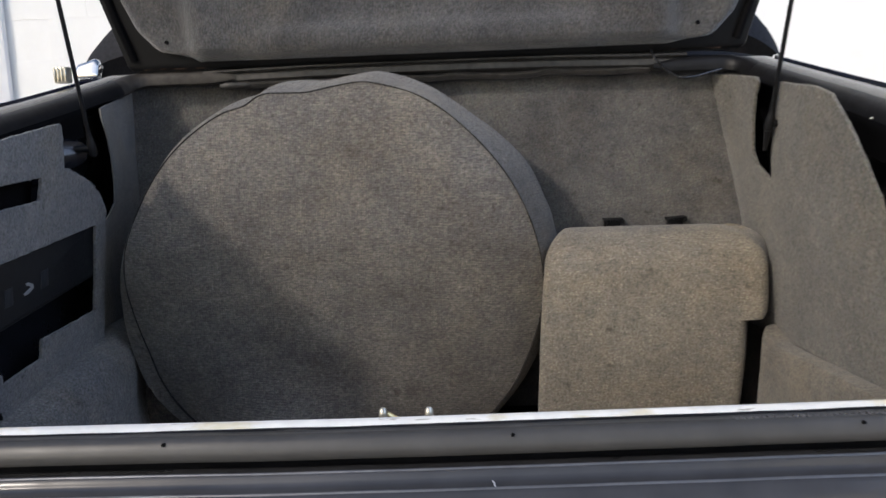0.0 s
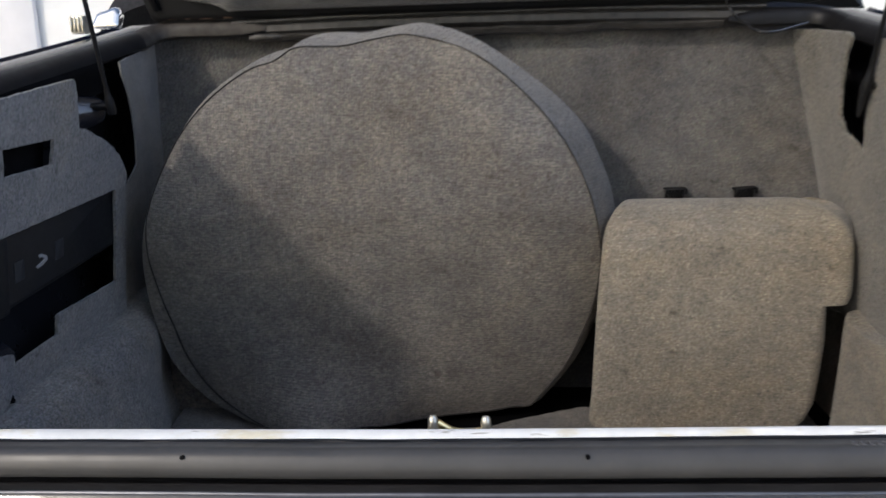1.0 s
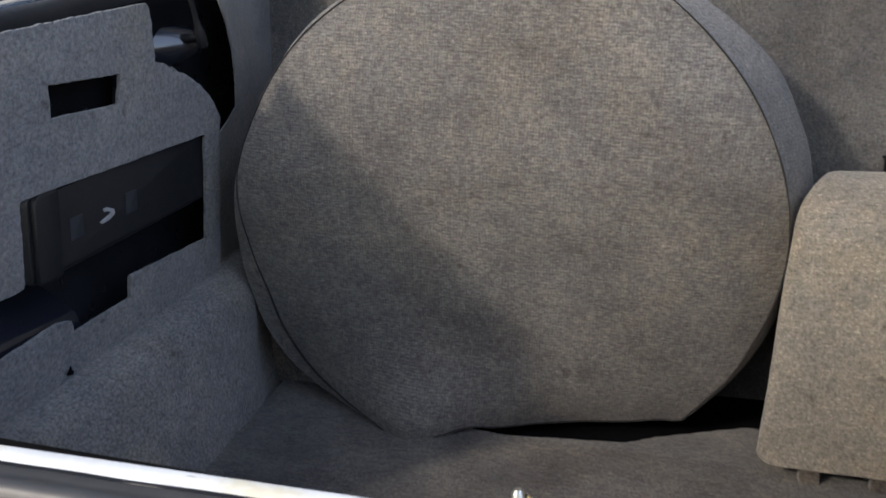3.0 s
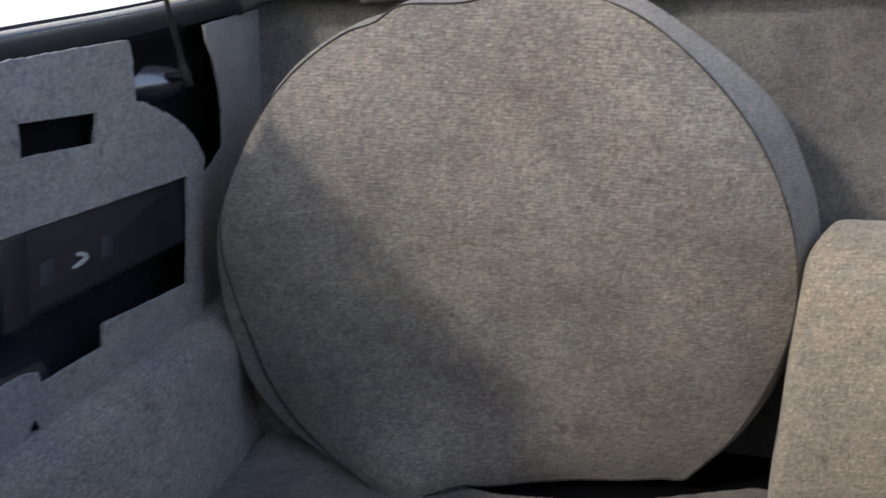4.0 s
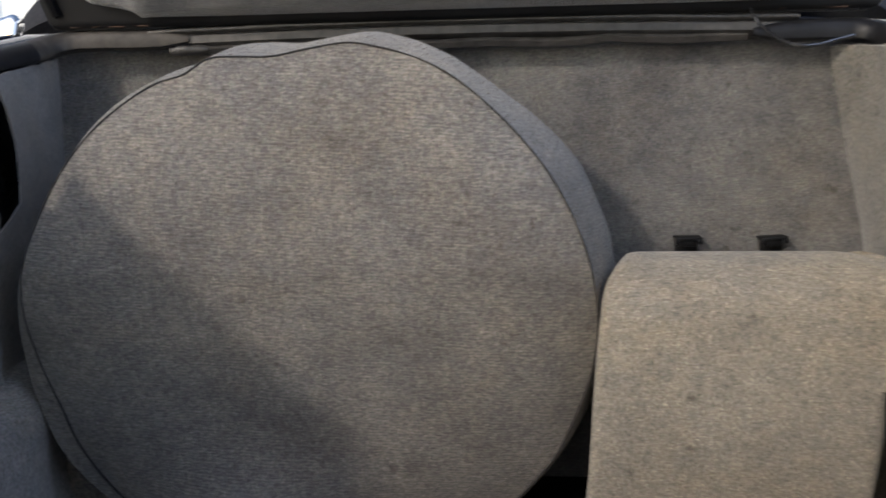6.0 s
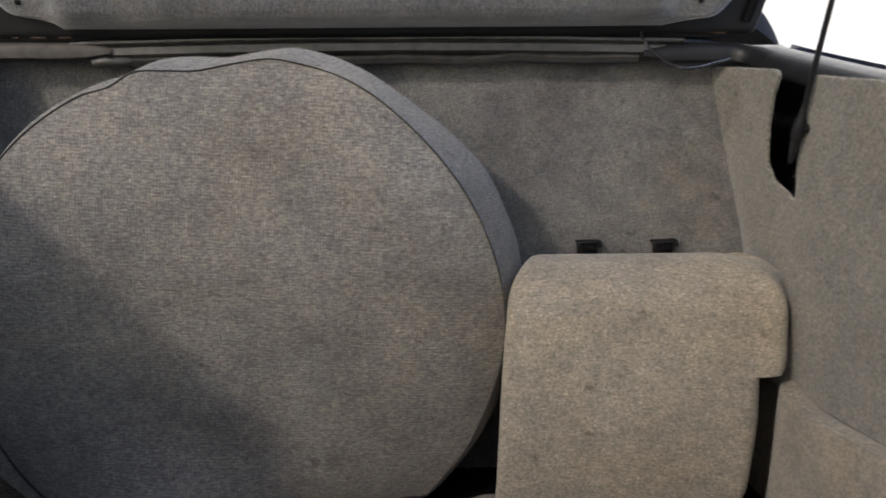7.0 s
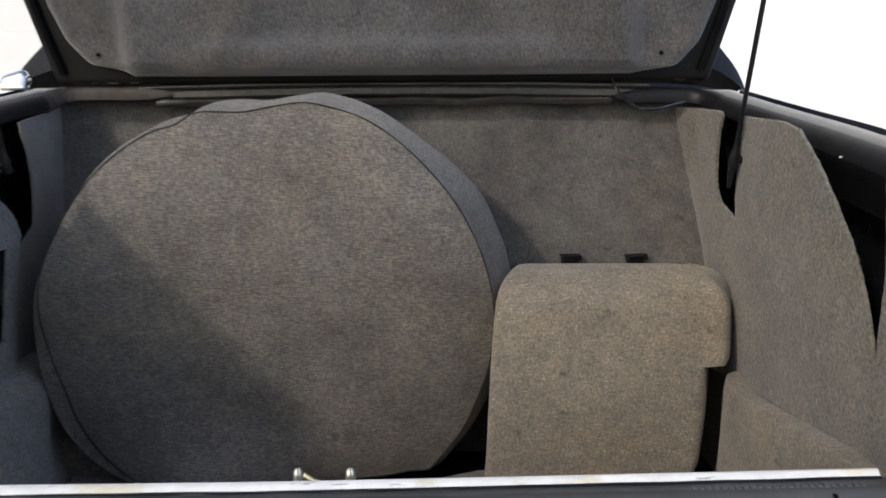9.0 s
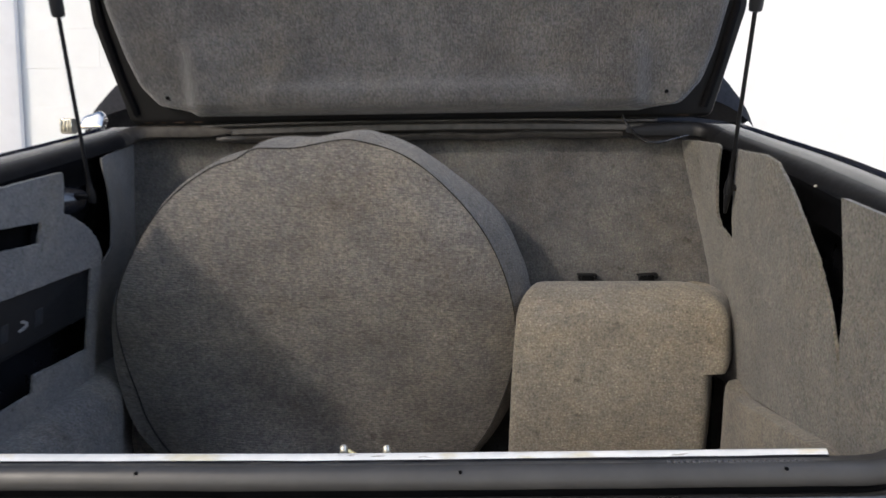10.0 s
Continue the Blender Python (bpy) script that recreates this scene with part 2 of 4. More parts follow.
def frayed(outline, amount=0.0012, step=0.0035, seed=0):
    """The outline cut into short steps with a ragged edge."""
    out, n = [], len(outline)
    for i in range(n):
        a, b = outline[i], outline[(i + 1) % n]
        d = b - a
        k = max(1, int(d.length / step))
        for q in range(k):
            p = a + d * q / k
            side = Vector((-d.y, d.x)).normalized() if d.length > 1e-6 else Vector((0, 0))
            if out and (p - out[-1]).length < 0.0025:
                continue
            out.append(p + side * amount * 1.3 * noise.noise(Vector((p.x * 120, p.y * 120, seed))) + side * amount * random.uniform(-0.2, 0.2))
    return out


def sheet(outlines, place, thick=0.008, soft=0.0012, mesh_step=0):
    """A sheet of that outline (further outlines are holes), place(u, v, w) puts its points into the world."""
    cu = bpy.data.curves.new("tmp", "CURVE")
    cu.dimensions, cu.fill_mode, cu.extrude, cu.bevel_depth, cu.bevel_resolution = "2D", "BOTH", max(0.0001, thick / 2 - soft), soft, 1
    for o in outlines:
        sp = cu.splines.new("POLY")
        sp.points.add(len(o) - 1)
        for q, p in zip(sp.points, o):
            q.co = (p[0], p[1], 0, 1)
        sp.use_cyclic_u = True
    tmp = new("tmp", cu)
    dg = bpy.context.evaluated_depsgraph_get()
    me = bpy.data.meshes.new_from_object(tmp.evaluated_get(dg))
    bpy.data.objects.remove(tmp)
    bm = bmesh.new()
    bm.from_mesh(me)
    bpy.data.meshes.remove(me)
    bmesh.ops.remove_doubles(bm, verts=bm.verts[:], dist=0.00005)
    if mesh_step:
        for axis in (0, 1):
            lo, hi = min(p[axis] for p in outlines[0]), max(p[axis] for p in outlines[0])
            for k in range(1, int((hi - lo) / mesh_step)):
                at = Vector((0, 0, 0))
                at[axis] = lo + k * mesh_step
                bmesh.ops.bisect_plane(bm, geom=bm.verts[:] + bm.edges[:] + bm.faces[:], dist=0.00002, plane_co=at, plane_no=(axis == 0, axis == 1, 0))
    for v in bm.verts:
        v.co = place(*v.co)
    return bm


def slab(bm, rows, off):
    """A closed sheet: rows of points in front, the same moved by off behind, and the edges between."""
    off = Vector(off)
    front = [[bm.verts.new(p) for p in r] for r in rows]
    behind = [[bm.verts.new(Vector(p) + off) for p in r] for r in rows]
    m, n = len(rows), len(rows[0])
    for i in range(m - 1):
        for j in range(n - 1):
            bm.faces.new((front[i][j], front[i][j + 1], front[i + 1][j + 1], front[i + 1][j]))
            bm.faces.new((behind[i][j], behind[i + 1][j], behind[i + 1][j + 1], behind[i][j + 1]))
    ring = [(0, j) for j in range(n)] + [(i, n - 1) for i in range(1, m)] + [(m - 1, j) for j in range(n - 2, -1, -1)] + [(i, 0) for i in range(m - 2, 0, -1)]
    for (a, b), (c, d) in zip(ring, ring[1:] + ring[:1]):
        bm.faces.new((front[a][b], behind[a][b], behind[c][d], front[c][d]))
    return bm


def fibres(outline, place, per_metre=900, length=0.0045, thick=0.010, pick=None):
    """Loose carpet fibres standing off a cut edge."""
    bm = bmesh.new()
    n = len(outline)
    for i in range(n):
        a, b = outline[i], outline[(i + 1) % n]
        d = b - a
        if d.length < 1e-5:
            continue
        side = Vector((d.y, -d.x)).normalized()
        want = d.length * per_metre
        for k in range(int(want) + (random.random() < want % 1)):
            p = a + d * random.random()
            if pick and not pick(p):
                continue
            w = random.uniform(-0.5, 0.5) * thick
            l = length * random.uniform(0.3, 1.3)
            turn = Matrix.Rotation(random.uniform(-1.0, 1.0), 2)
            tip = p + (turn @ side) * l * random.choice((1, -1))
            mid = p + (turn @ side) * l * 0.1 + d.normalized() * 0.0004
            vs = [bm.verts.new(place(p.x, p.y, w)), bm.verts.new(place(mid.x, mid.y, w + 0.0003)), bm.verts.new(place(tip.x, tip.y, w + random.uniform(-0.8, 0.8) * l))]
            bm.faces.new(vs)
    return bm


def tube(bm, path, radius, n=10, cap=True):
    path = [Vector(p) for p in path]
    rings = []
    for i, p in enumerate(path):
        d = (path[min(i + 1, len(path) - 1)] - path[max(i - 1, 0)]).normalized()
        a = d.cross(Vector((0.31, 0.2, 0.93))).normalized()
        b = d.cross(a)
        r = radius[i] if isinstance(radius, (list, tuple)) else radius
        rings.append([p + (a * math.cos(2 * math.pi * k / n) + b * math.sin(2 * math.pi * k / n)) * r for k in range(n)])
    vs = grid(bm, rings, True)
    if cap:
        bm.faces.new(vs[0]), bm.faces.new(vs[-1])
    return bm


def bend(points, n=8):
    """A smooth line through points."""
    pts = [Vector(p) for p in points]
    out = []
    for i in range(len(pts) - 1):
        a, b, c, d = pts[max(i - 1, 0)], pts[i], pts[i + 1], pts[min(i + 2, len(pts) - 1)]
        for k in range(n):
            t = k / n
            out.append(0.5 * (2 * b + (c - a) * t + (2 * a - 5 * b + 4 * c - d) * t * t + (3 * b - a - 3 * c + d) * t ** 3))
    return out + [pts[-1]]


def block(bm, lo, hi, soft=0.003, seg=2):
    b = bmesh.new()
    bmesh.ops.create_cube(b, size=1)
    lo, hi = Vector(lo), Vector(hi)
    for v in b.verts:
        v.co = Vector(((v.co[k] + 0.5) * (hi[k] - lo[k]) + lo[k] for k in range(3)))
    if soft:
        bmesh.ops.bevel(b, geom=b.edges[:], offset=soft, segments=seg, affect="EDGES", profile=0.5)
    me = bpy.data.meshes.new("tmp")
    b.to_mesh(me), b.free()
    bm.from_mesh(me)
    bpy.data.meshes.remove(me)
    return bm


def loft(bm, path, profile):
    """Sweeps profile (outward, up) along path of (point, outward direction)."""
    grid(bm, [[Vector(p) + Vector(o) * a + Vector((0, 0, b)) for a, b in profile] for p, o in path])
    return bm


def gauss(v, w):
    return math.exp(-(v / w) ** 2)


# ---- the place round the car ----
bm = bmesh.new()
grid(bm, [[(x, y, 0) for x in (-400, -20, -6, 6, 20, 400)] for y in (-400, -20, -6, 6, 20, 400)])
solo("ground", bm, M_GROUND, "pale grey concrete ground round the parked car", "ground", "structure", False)

WALL_Y = 3.6
bm = block(bmesh.new(), (-8.0, WALL_Y, 0), (3.2, WALL_Y + 0.2, 4.2), 0.0)
wall = solo("wall_front", bm, M_WHITE, "bright white painted block wall behind the car", "wall", "structure", False)
COURSE = 0.215
for i in range(19):
    for j in range(9):
        x0 = -2.25 + 0.44 * j + (0.22 if i % 2 else 0)
        if x0 > -0.6:
            continue
        if i == 0 and j == 0:
            bm = block(bmesh.new(), (-0.2195, -0.0015, 0.0005), (0.2195, 0.004, COURSE - 0.0005), 0.0008, 1)
            brick = part("brick", bm, M_WHITE, wall, "", False)
            first = brick.data
        else:
            brick = new("brick", first)
            brick.parent = wall
        brick.location = (x0, WALL_Y - 0.002, i * COURSE)
bm = block(bmesh.new(), (-2.70, WALL_Y - 0.05, 0), (-2.48, WALL_Y - 0.008, 3.4), 0.01)
solo("door_frame", bm, M_FRAME, "light grey upright door frame against the white wall", "door frame", "structure")

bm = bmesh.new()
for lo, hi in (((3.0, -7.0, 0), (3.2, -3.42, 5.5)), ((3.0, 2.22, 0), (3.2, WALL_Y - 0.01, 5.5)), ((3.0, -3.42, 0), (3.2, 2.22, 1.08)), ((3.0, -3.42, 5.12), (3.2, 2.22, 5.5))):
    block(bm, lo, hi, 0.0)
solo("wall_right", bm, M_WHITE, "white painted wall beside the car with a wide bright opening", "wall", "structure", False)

# ---- car body ----
car = thing("car_body", (0, 1.0, 0), "dark navy car with its boot standing open", "car")


def rim_z(y):
    return 1.022 + 0.185 * y + 0.012 * max(0.0, min(1.0, (y - 0.5) / 0.3)) ** 2


def sill_y(x):
    return -0.005 + 0.035 * (x - 0.1)


def sill_rise(x):
    return 0.0058 * max(0.0, (x + 0.05) / 0.55) ** 1.2


# the sill: strip, front band, gap and lower panel


def sill_rows(profile, x0=-0.60, x1=0.60, lift=True, n=60):
    rows = []
    for i in range(n + 1):
        x = x0 + (x1 - x0) * i / n
        up = 0.55 * max(0, abs(x) - 0.525) ** 2 / 0.065 if lift else 0
        wob = 0.0007 * noise.noise(Vector((x * 9, 0.3, 1)))
        rows.append([(x, sill_y(x) + a, b + up + wob + sill_rise(x)) for a, b in profile])
    return rows


bm = bmesh.new()
grid(bm, sill_rows([(0.030, 0.70), (0.030, 0.799), (0.028, 0.804), (0.012, 0.805), (0.005, 0.8075), (0.000, 0.8065), (-0.004, 0.803), (-0.007, 0.795), (-0.008, 0.789), (-0.006, 0.7855), (0.006, 0.783)]))
part("sill_panel", bm, M_SILL, car, "dark grey painted boot sill with small drilled holes")
bm = bmesh.new()
grid(bm, sill_rows([(0.0055, 0.7832), (0.020, 0.781), (0.020, 0.768), (0.010, 0.7665)]))
part("sill_gap_seal", bm, M_RUBBER, car)
bm = bmesh.new()
grid(bm, sill_rows([(0.013, 0.7700), (-0.002, 0.7690), (-0.0100, 0.7684), (-0.0120, 0.7706), (-0.0130, 0.7745), (-0.0145, 0.7768), (-0.0165, 0.7772), (-0.0185, 0.7756), (-0.0200, 0.7716), (-0.0215, 0.7686), (-0.0250, 0.7672), (-0.0330, 0.7662), (-0.0400, 0.7656), (-0.0425, 0.7672), (-0.0440, 0.7704), (-0.0460, 0.7718), (-0.0490, 0.7712), (-0.0520, 0.7684), (-0.0560, 0.7645), (-0.0600, 0.7605), (-0.0625, 0.7565), (-0.063, 0.752)]))
bumper = part("bumper_top", bm, plain("bumper_cover", (0.050, 0.050, 0.053), 0.16, 0, 0.6, 0.25, 10, 0.0), car)
# thin metallic tubes added along both bumper ridges to draw them brighter
M_RIDGE = plain("satin_ridge", (0.15, 0.155, 0.17), 0.45, 0.7, 0.5, 0.25, 25, 0.0)
for dy, z in ((-0.0160, 0.7770), (-0.0468, 0.7714)):
    bm = bmesh.new()
    tube(bm, [row[0] for row in sill_rows([(dy, z)])], 0.0017, 8)
    part("ridge_line", bm, M_RIDGE, bumper, "thin satin metallic line along the bumper ridge")
bm = bmesh.new()
grid(bm, sill_rows([(-0.063, 0.7525), (-0.066, 0.7505), (-0.070, 0.748), (-0.076, 0.738), (-0.080, 0.70), (-0.076, 0.45), (0.0, 0.40)], -0.84, 0.84, False))
part("rear_panel", bm, M_NAVY, car, "dark navy painted rear panel")
# drilled holes as solid near-black discs, the dark inside put into colour
for x in (-0.208, 0.119, 0.440):
    bm = bmesh.new()
    bmesh.ops.create_cone(bm, cap_ends=True, segments=20, radius1=0.0018, radius2=0.0018, depth=0.004)
    bmesh.ops.transform(bm, verts=bm.verts[:], matrix=Matrix.Translation((x, sill_y(x) - 0.0040, 0.8030 + sill_rise(x))) @ Matrix.Rotation(radians(78), 4, "X"))
    part("sill_hole", bm, M_INNER, car)
bm = bmesh.new()
rows = []
for i in range(90):
    x = -0.60 + 1.093 * i / 89
    front = 0.0205 + 0.005 * (x + 0.6) / 1.1
    w = 0.0018 * noise.noise(Vector((x * 14, 2, 1)))
    rows.append([(x, sill_y(x) + a, b + sill_rise(x)) for a, b in ((0.0345, 0.800), (0.0347, 0.8085), (0.0335, 0.8100), (0.030, 0.8104), (front + 0.0025 + w, 0.8082), (front + w, 0.8060), (front + w, 0.8030))])
grid(bm, rows)
strip = part("sill_strip", bm, M_STRIP, car, "bright aluminium strip with small nicks and dull patches")

bm = bmesh.new()
rows = []
for i in range(90):
    x = -0.60 + 1.093 * i / 89
    f = 0.0205 + 0.005 * (x + 0.6) / 1.1 + 0.0018 * noise.noise(Vector((x * 14, 2, 1)))
    rows.append([(x, sill_y(x) + a, b + sill_rise(x)) for a, b in ((f + 0.002, 0.8062), (f - 0.0006, 0.8062), (f - 0.0022 + 0.0006 * noise.noise(Vector((x * 40, 5, 1))), 0.8050), (f - 0.0024, 0.8030))])
grid(bm, rows)
part("sealant_line", bm, M_DARK, car, "thin dark sealant line along the strip")
dash_mesh = None
for k in range(24):
    x = 0.326 + 0.0061 * k
    at = (x, sill_y(x) + 0.0035, 0.8034 + sill_rise(x))
    if dash_mesh is None:
        bm = block(bmesh.new(), (0, 0, 0), (0.0032, 0.0070, 0.00485), 0.0004, 1)
        dash = part("stamped_dash", bm, M_DASH, car, "pale stamped dash along the sill lip")
        dash_mesh = dash.data
    else:
        dash = new("stamped_dash", dash_mesh)
        dash.parent = car
        dash.matrix_parent_inverse = Matrix.Translation(-Vector(car.location))
    dash.location = at
for x0, y0, z0 in ((0.099, -0.034, 0.7712), (0.308, -0.043, 0.7706)):
    bm = bmesh.new()
    tube(bm, bend([(x0, y0, z0), (x0 + 0.002, y0 - 0.003, z0 - 0.0010), (x0 + 0.0015, y0 - 0.006, z0 - 0.0012), (x0 + 0.003, y0 - 0.008, z0 - 0.0016)], 4), 0.0005, 5)
    part("paint_chip", bm, M_FRAME, car, "pale chip in the paint")

# side rims, gutters and wings
GUTTER = plain("gutter_paint", (0.016, 0.017, 0.020), 0.20, 0, 0.5, 0.2, 9, 0.02, 0.25)


def rim_path(s):
    """Along one side from the tail to the hinge corner and a little way across, with outward directions."""
    flat = [(0.605 - 0.043 * max(0, (0.045 + 0.722 * i / 36 - 0.40) / 0.367) ** 2, 0.045 + 0.722 * i / 36) for i in range(37)]
    flat += [(0.532 + 0.030 * math.cos(a), 0.767 + 0.030 * math.sin(a)) for a in [math.pi / 2 * k / 8 for k in range(1, 9)]]
    flat += [(0.49, 0.798), (0.45, 0.799), (0.41, 0.800), (0.37, 0.800)]
    out = []
    for i, (x, y) in enumerate(flat):
        (x0, y0), (x1, y1) = flat[max(i - 1, 0)], flat[min(i + 1, len(flat) - 1)]
        d = Vector((x1 - x0, y1 - y0)).normalized()
        z = rim_z(y) - 0.30 * max(0, 0.10 - y) ** 1.5 / 0.055 ** 0.5 + (0.010 if s < 0 else 0.0)
        out.append(((s * x, y, z), (s * d.y, -d.x, 0)))
    return out


RAIL = [(0.004, -0.020), (-0.003, -0.016), (-0.004, -0.012), (-0.002, -0.006), (0.002, 0.000), (0.009, 0.0065), (0.015, 0.0098), (0.021, 0.0108)]
LEDGE = [(0.010, -0.014), (0.001, -0.013), (-0.003, -0.010), (-0.004, -0.002), (-0.003, 0.007), (0.000, 0.013), (0.006, 0.0165), (0.020, 0.0175)]
M_LEDGE = plain("dusty_ledge", (0.040, 0.035, 0.030), 0.6, 0, 0.35, 0.5, 35, 0.15)
for s in (-1, 1):
    path = rim_path(s)
    bm = bmesh.new()
    loft(bm, path[:30], [(-0.002, -0.060), (-0.002, -0.030), (-0.006, -0.022), (-0.004, -0.012), (0.0, -0.006), (0.012, -0.004)])
    loft(bm, path[29:] if s < 0 else path[29:-3], [(-0.002, -0.012), (-0.002, -0.010), (-0.003, -0.010), (-0.002, -0.008), (0.0, -0.006), (0.012, -0.004)])
    # near-black flange, so the recess under the rail stays dark
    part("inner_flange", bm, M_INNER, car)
    bm = bmesh.new()
    loft(bm, path[:36], RAIL)
    part("weatherstrip", bm, M_RUBBER, car, "black rubber weatherstrip round the boot opening")
    bm = bmesh.new()
    rows = []
    rear = path[35:] if s < 0 else path[35:-1]
    for i, (p, o) in enumerate(rear):
        k = min(1.0, i / 7)
        fade = 0.35 if i == len(rear) - 1 else 1.0
        rows.append([Vector(p) + Vector(o) * (a + (c - a) * k) + Vector((0, 0, (b + (d - b) * k) * fade + 0.0015 * noise.noise(Vector((p[0] * 30, a * 90, 4))))) for (a, b), (c, d) in zip(RAIL, LEDGE)])
    grid(bm, rows)
    part("ledge", bm, M_LEDGE if s < 0 else M_RUBBER, car, "dusty ledge below the lid hinge")
    bm = bmesh.new()
    loft(bm, path[:42], [(0.0205, 0.004), (0.0205, 0.0104), (0.023, 0.0118), (0.031, 0.0148), (0.041, 0.0165), (0.050, 0.0155), (0.0555, 0.0115), (0.0575, 0.003)])
    part("gutter", bm, GUTTER, car)
    bm = bmesh.new()
    loft(bm, path[:38], [(0.060, -0.012), (0.061, 0.014), (0.064, 0.0185), (0.070, 0.016), (0.085, -0.004), (0.12, -0.05), (0.19, -0.14), (0.235, -0.22), (0.24, -0.45)])
    part("rear_wing", bm, M_NAVY, car, "dark navy painted rear wing")

bm = bmesh.new()
tube(bm, [(0.606, 0.362, 1.079), (0.600, 0.362, 1.079), (0.598, 0.362, 1.079)], [0.0017, 0.0017, 0.0007], 10)
part("rim_screw", bm, M_STEEL, car, "small bright screw")

# inner panels behind the carpets, mostly near-black so gaps show dark
for s in (-1, 1):
    bm = bmesh.new()
    grid(bm, [[(s * (0.640 + 0.02 * math.sin(z * 9)), y, z) for z in [0.50 + (rim_z(y) - 0.004 - 0.50) * k / 12 for k in range(13)]] for y in [0.0 + 0.9 * q / 10 for q in range(11)]])
    part("inner_wing", bm, M_WING, car, "black painted inner wing")
    bm = bmesh.new()
    grid(bm, [[(s * x, 0.036, z) for x in (0.50, 0.58, 0.64)] for z in (0.50, 0.7, 0.78)])
    part("tail_panel", bm, M_INNER, car)
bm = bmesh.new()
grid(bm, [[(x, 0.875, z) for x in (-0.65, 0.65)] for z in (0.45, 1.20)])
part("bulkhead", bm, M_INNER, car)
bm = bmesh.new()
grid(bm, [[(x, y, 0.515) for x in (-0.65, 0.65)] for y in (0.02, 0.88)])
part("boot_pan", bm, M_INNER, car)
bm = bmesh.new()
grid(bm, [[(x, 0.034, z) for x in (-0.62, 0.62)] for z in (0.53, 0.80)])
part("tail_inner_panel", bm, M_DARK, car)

# the scuttle at the lid's hinges: gutter, seal, drain lip
def hinge_z(x):
    return -0.010 * (abs(x) / 0.55) ** 2


def across(profile, x0=-0.575, x1=0.575, n=48, wob=0.0):
    rows = []
    for i in range(n + 1):
        x = x0 + (x1 - x0) * i / n
        w = wob * noise.noise(Vector((x * 7, 0.1, 2)))
        rows.append([(x, a + 0.012 * max(0, abs(x) - 0.46) ** 2 / 0.0132, b + hinge_z(x) + w - 0.016 * max(0, abs(x) - 0.46) ** 2 / 0.0132) for a, b in profile])
    return rows


bm = bmesh.new()
grid(bm, across([(0.842, 1.181), (0.826, 1.184), (0.808, 1.1855), (0.800, 1.190), (0.800, 1.200), (0.806, 1.204), (0.812, 1.200), (0.818, 1.198)], -0.42, 0.46))
part("rear_gutter", bm, M_DUSTY, car, "dusty black gutter below the lid hinges")
bm = bmesh.new()
grid(bm, across([(0.806, 1.2025), (0.800, 1.2035), (0.797, 1.2065), (0.797, 1.2095), (0.7995, 1.2115), (0.8020, 1.2125), (0.7995, 1.2135), (0.7975, 1.2155), (0.7975, 1.2195), (0.800, 1.2225), (0.806, 1.2240), (0.814, 1.223), (0.818, 1.216), (0.815, 1.206)], -0.43, 0.47, wob=0.002))
part("weatherstrip", bm, M_DUSTY, car, "black rubber weatherstrip below the lid hinges")
bm = bmesh.new()
grid(bm, across([(0.852, 1.202), (0.86, 1.206), (0.88, 1.210), (0.90, 1.214), (1.05, 1.211), (1.2, 1.205)], -0.575, 0.575))
part("rear_deck", bm, M_NAVY, car, "dark navy painted deck in front of the boot lid")
for x0, x1, chips in ((-0.545, -0.40, ((0.006, 0.016), (0.036, 0.012), (0.062, 0.024), (0.104, 0.018))), (0.43, 0.545, ((0.010, 0.008), (0.062, 0.036)))):
    leaf = part("hinge_leaf", block(bmesh.new(), (x0, 0.794, 1.206), (x1, 0.802, 1.219), 0.002), M_DARK, car, "black lid hinge leaf with rust patches")
    for at, wide in chips:
        bm = block(bmesh.new(), (x0 + at, 0.7885, 1.2090), (x0 + at + wide, 0.7945, 1.2170), 0.0012)
        for v in bm.verts:
            v.co += Vector((0.0022 * noise.noise(v.co * 210), 0, 0.0016 * noise.noise(v.co * 170 + Vector((5, 0, 0)))))
        part("rust_patch", bm, M_RUST, leaf, "rust on the hinge")

bm = block(bmesh.new(), (-0.80, -0.02, 0.30), (0.80, 1.60, 0.42), 0.03)
part("underbody", bm, M_INNER, car)
bm = block(bmesh.new(), (-0.80, 0.92, 0.40), (0.80, 1.60, 1.10), 0.03)
part("rear_bulkhead", bm, M_NAVY, car, "dark navy painted body ahead of the boot")
for s in (-1, 1):
    bm = bmesh.new()
    prof = [(0.20, -0.10), (0.29, -0.10), (0.315, -0.085), (0.32, -0.05), (0.32, 0.05), (0.315, 0.085), (0.29, 0.10), (0.20, 0.10)]
    grid(bm, [[(s * 0.72 + w, 0.72 + r * math.cos(a), 0.32 + r * math.sin(a)) for r, w in prof] for a in [2 * math.pi * k / 40 for k in range(41)]])
    wheel = part("rear_wheel", bm, M_TYRE, car, "black tyre of the rear wheel")
    bm = bmesh.new()
    bmesh.ops.create_cone(bm, cap_ends=True, segments=32, radius1=0.205, radius2=0.205, depth=0.16)
    bmesh.ops.transform(bm, verts=bm.verts[:], matrix=Matrix.Translation((s * 0.72, 0.72, 0.32)) @ Matrix.Rotation(radians(90), 4, "Y"))
    part("rim", bm, M_STEEL, wheel)

# folded hood behind the lid
hood = thing("folded_hood", (0, 1.25, 1.2), "black cloth folded convertible hood behind the boot lid", "convertible hood")
bm = bmesh.new()
rows = []
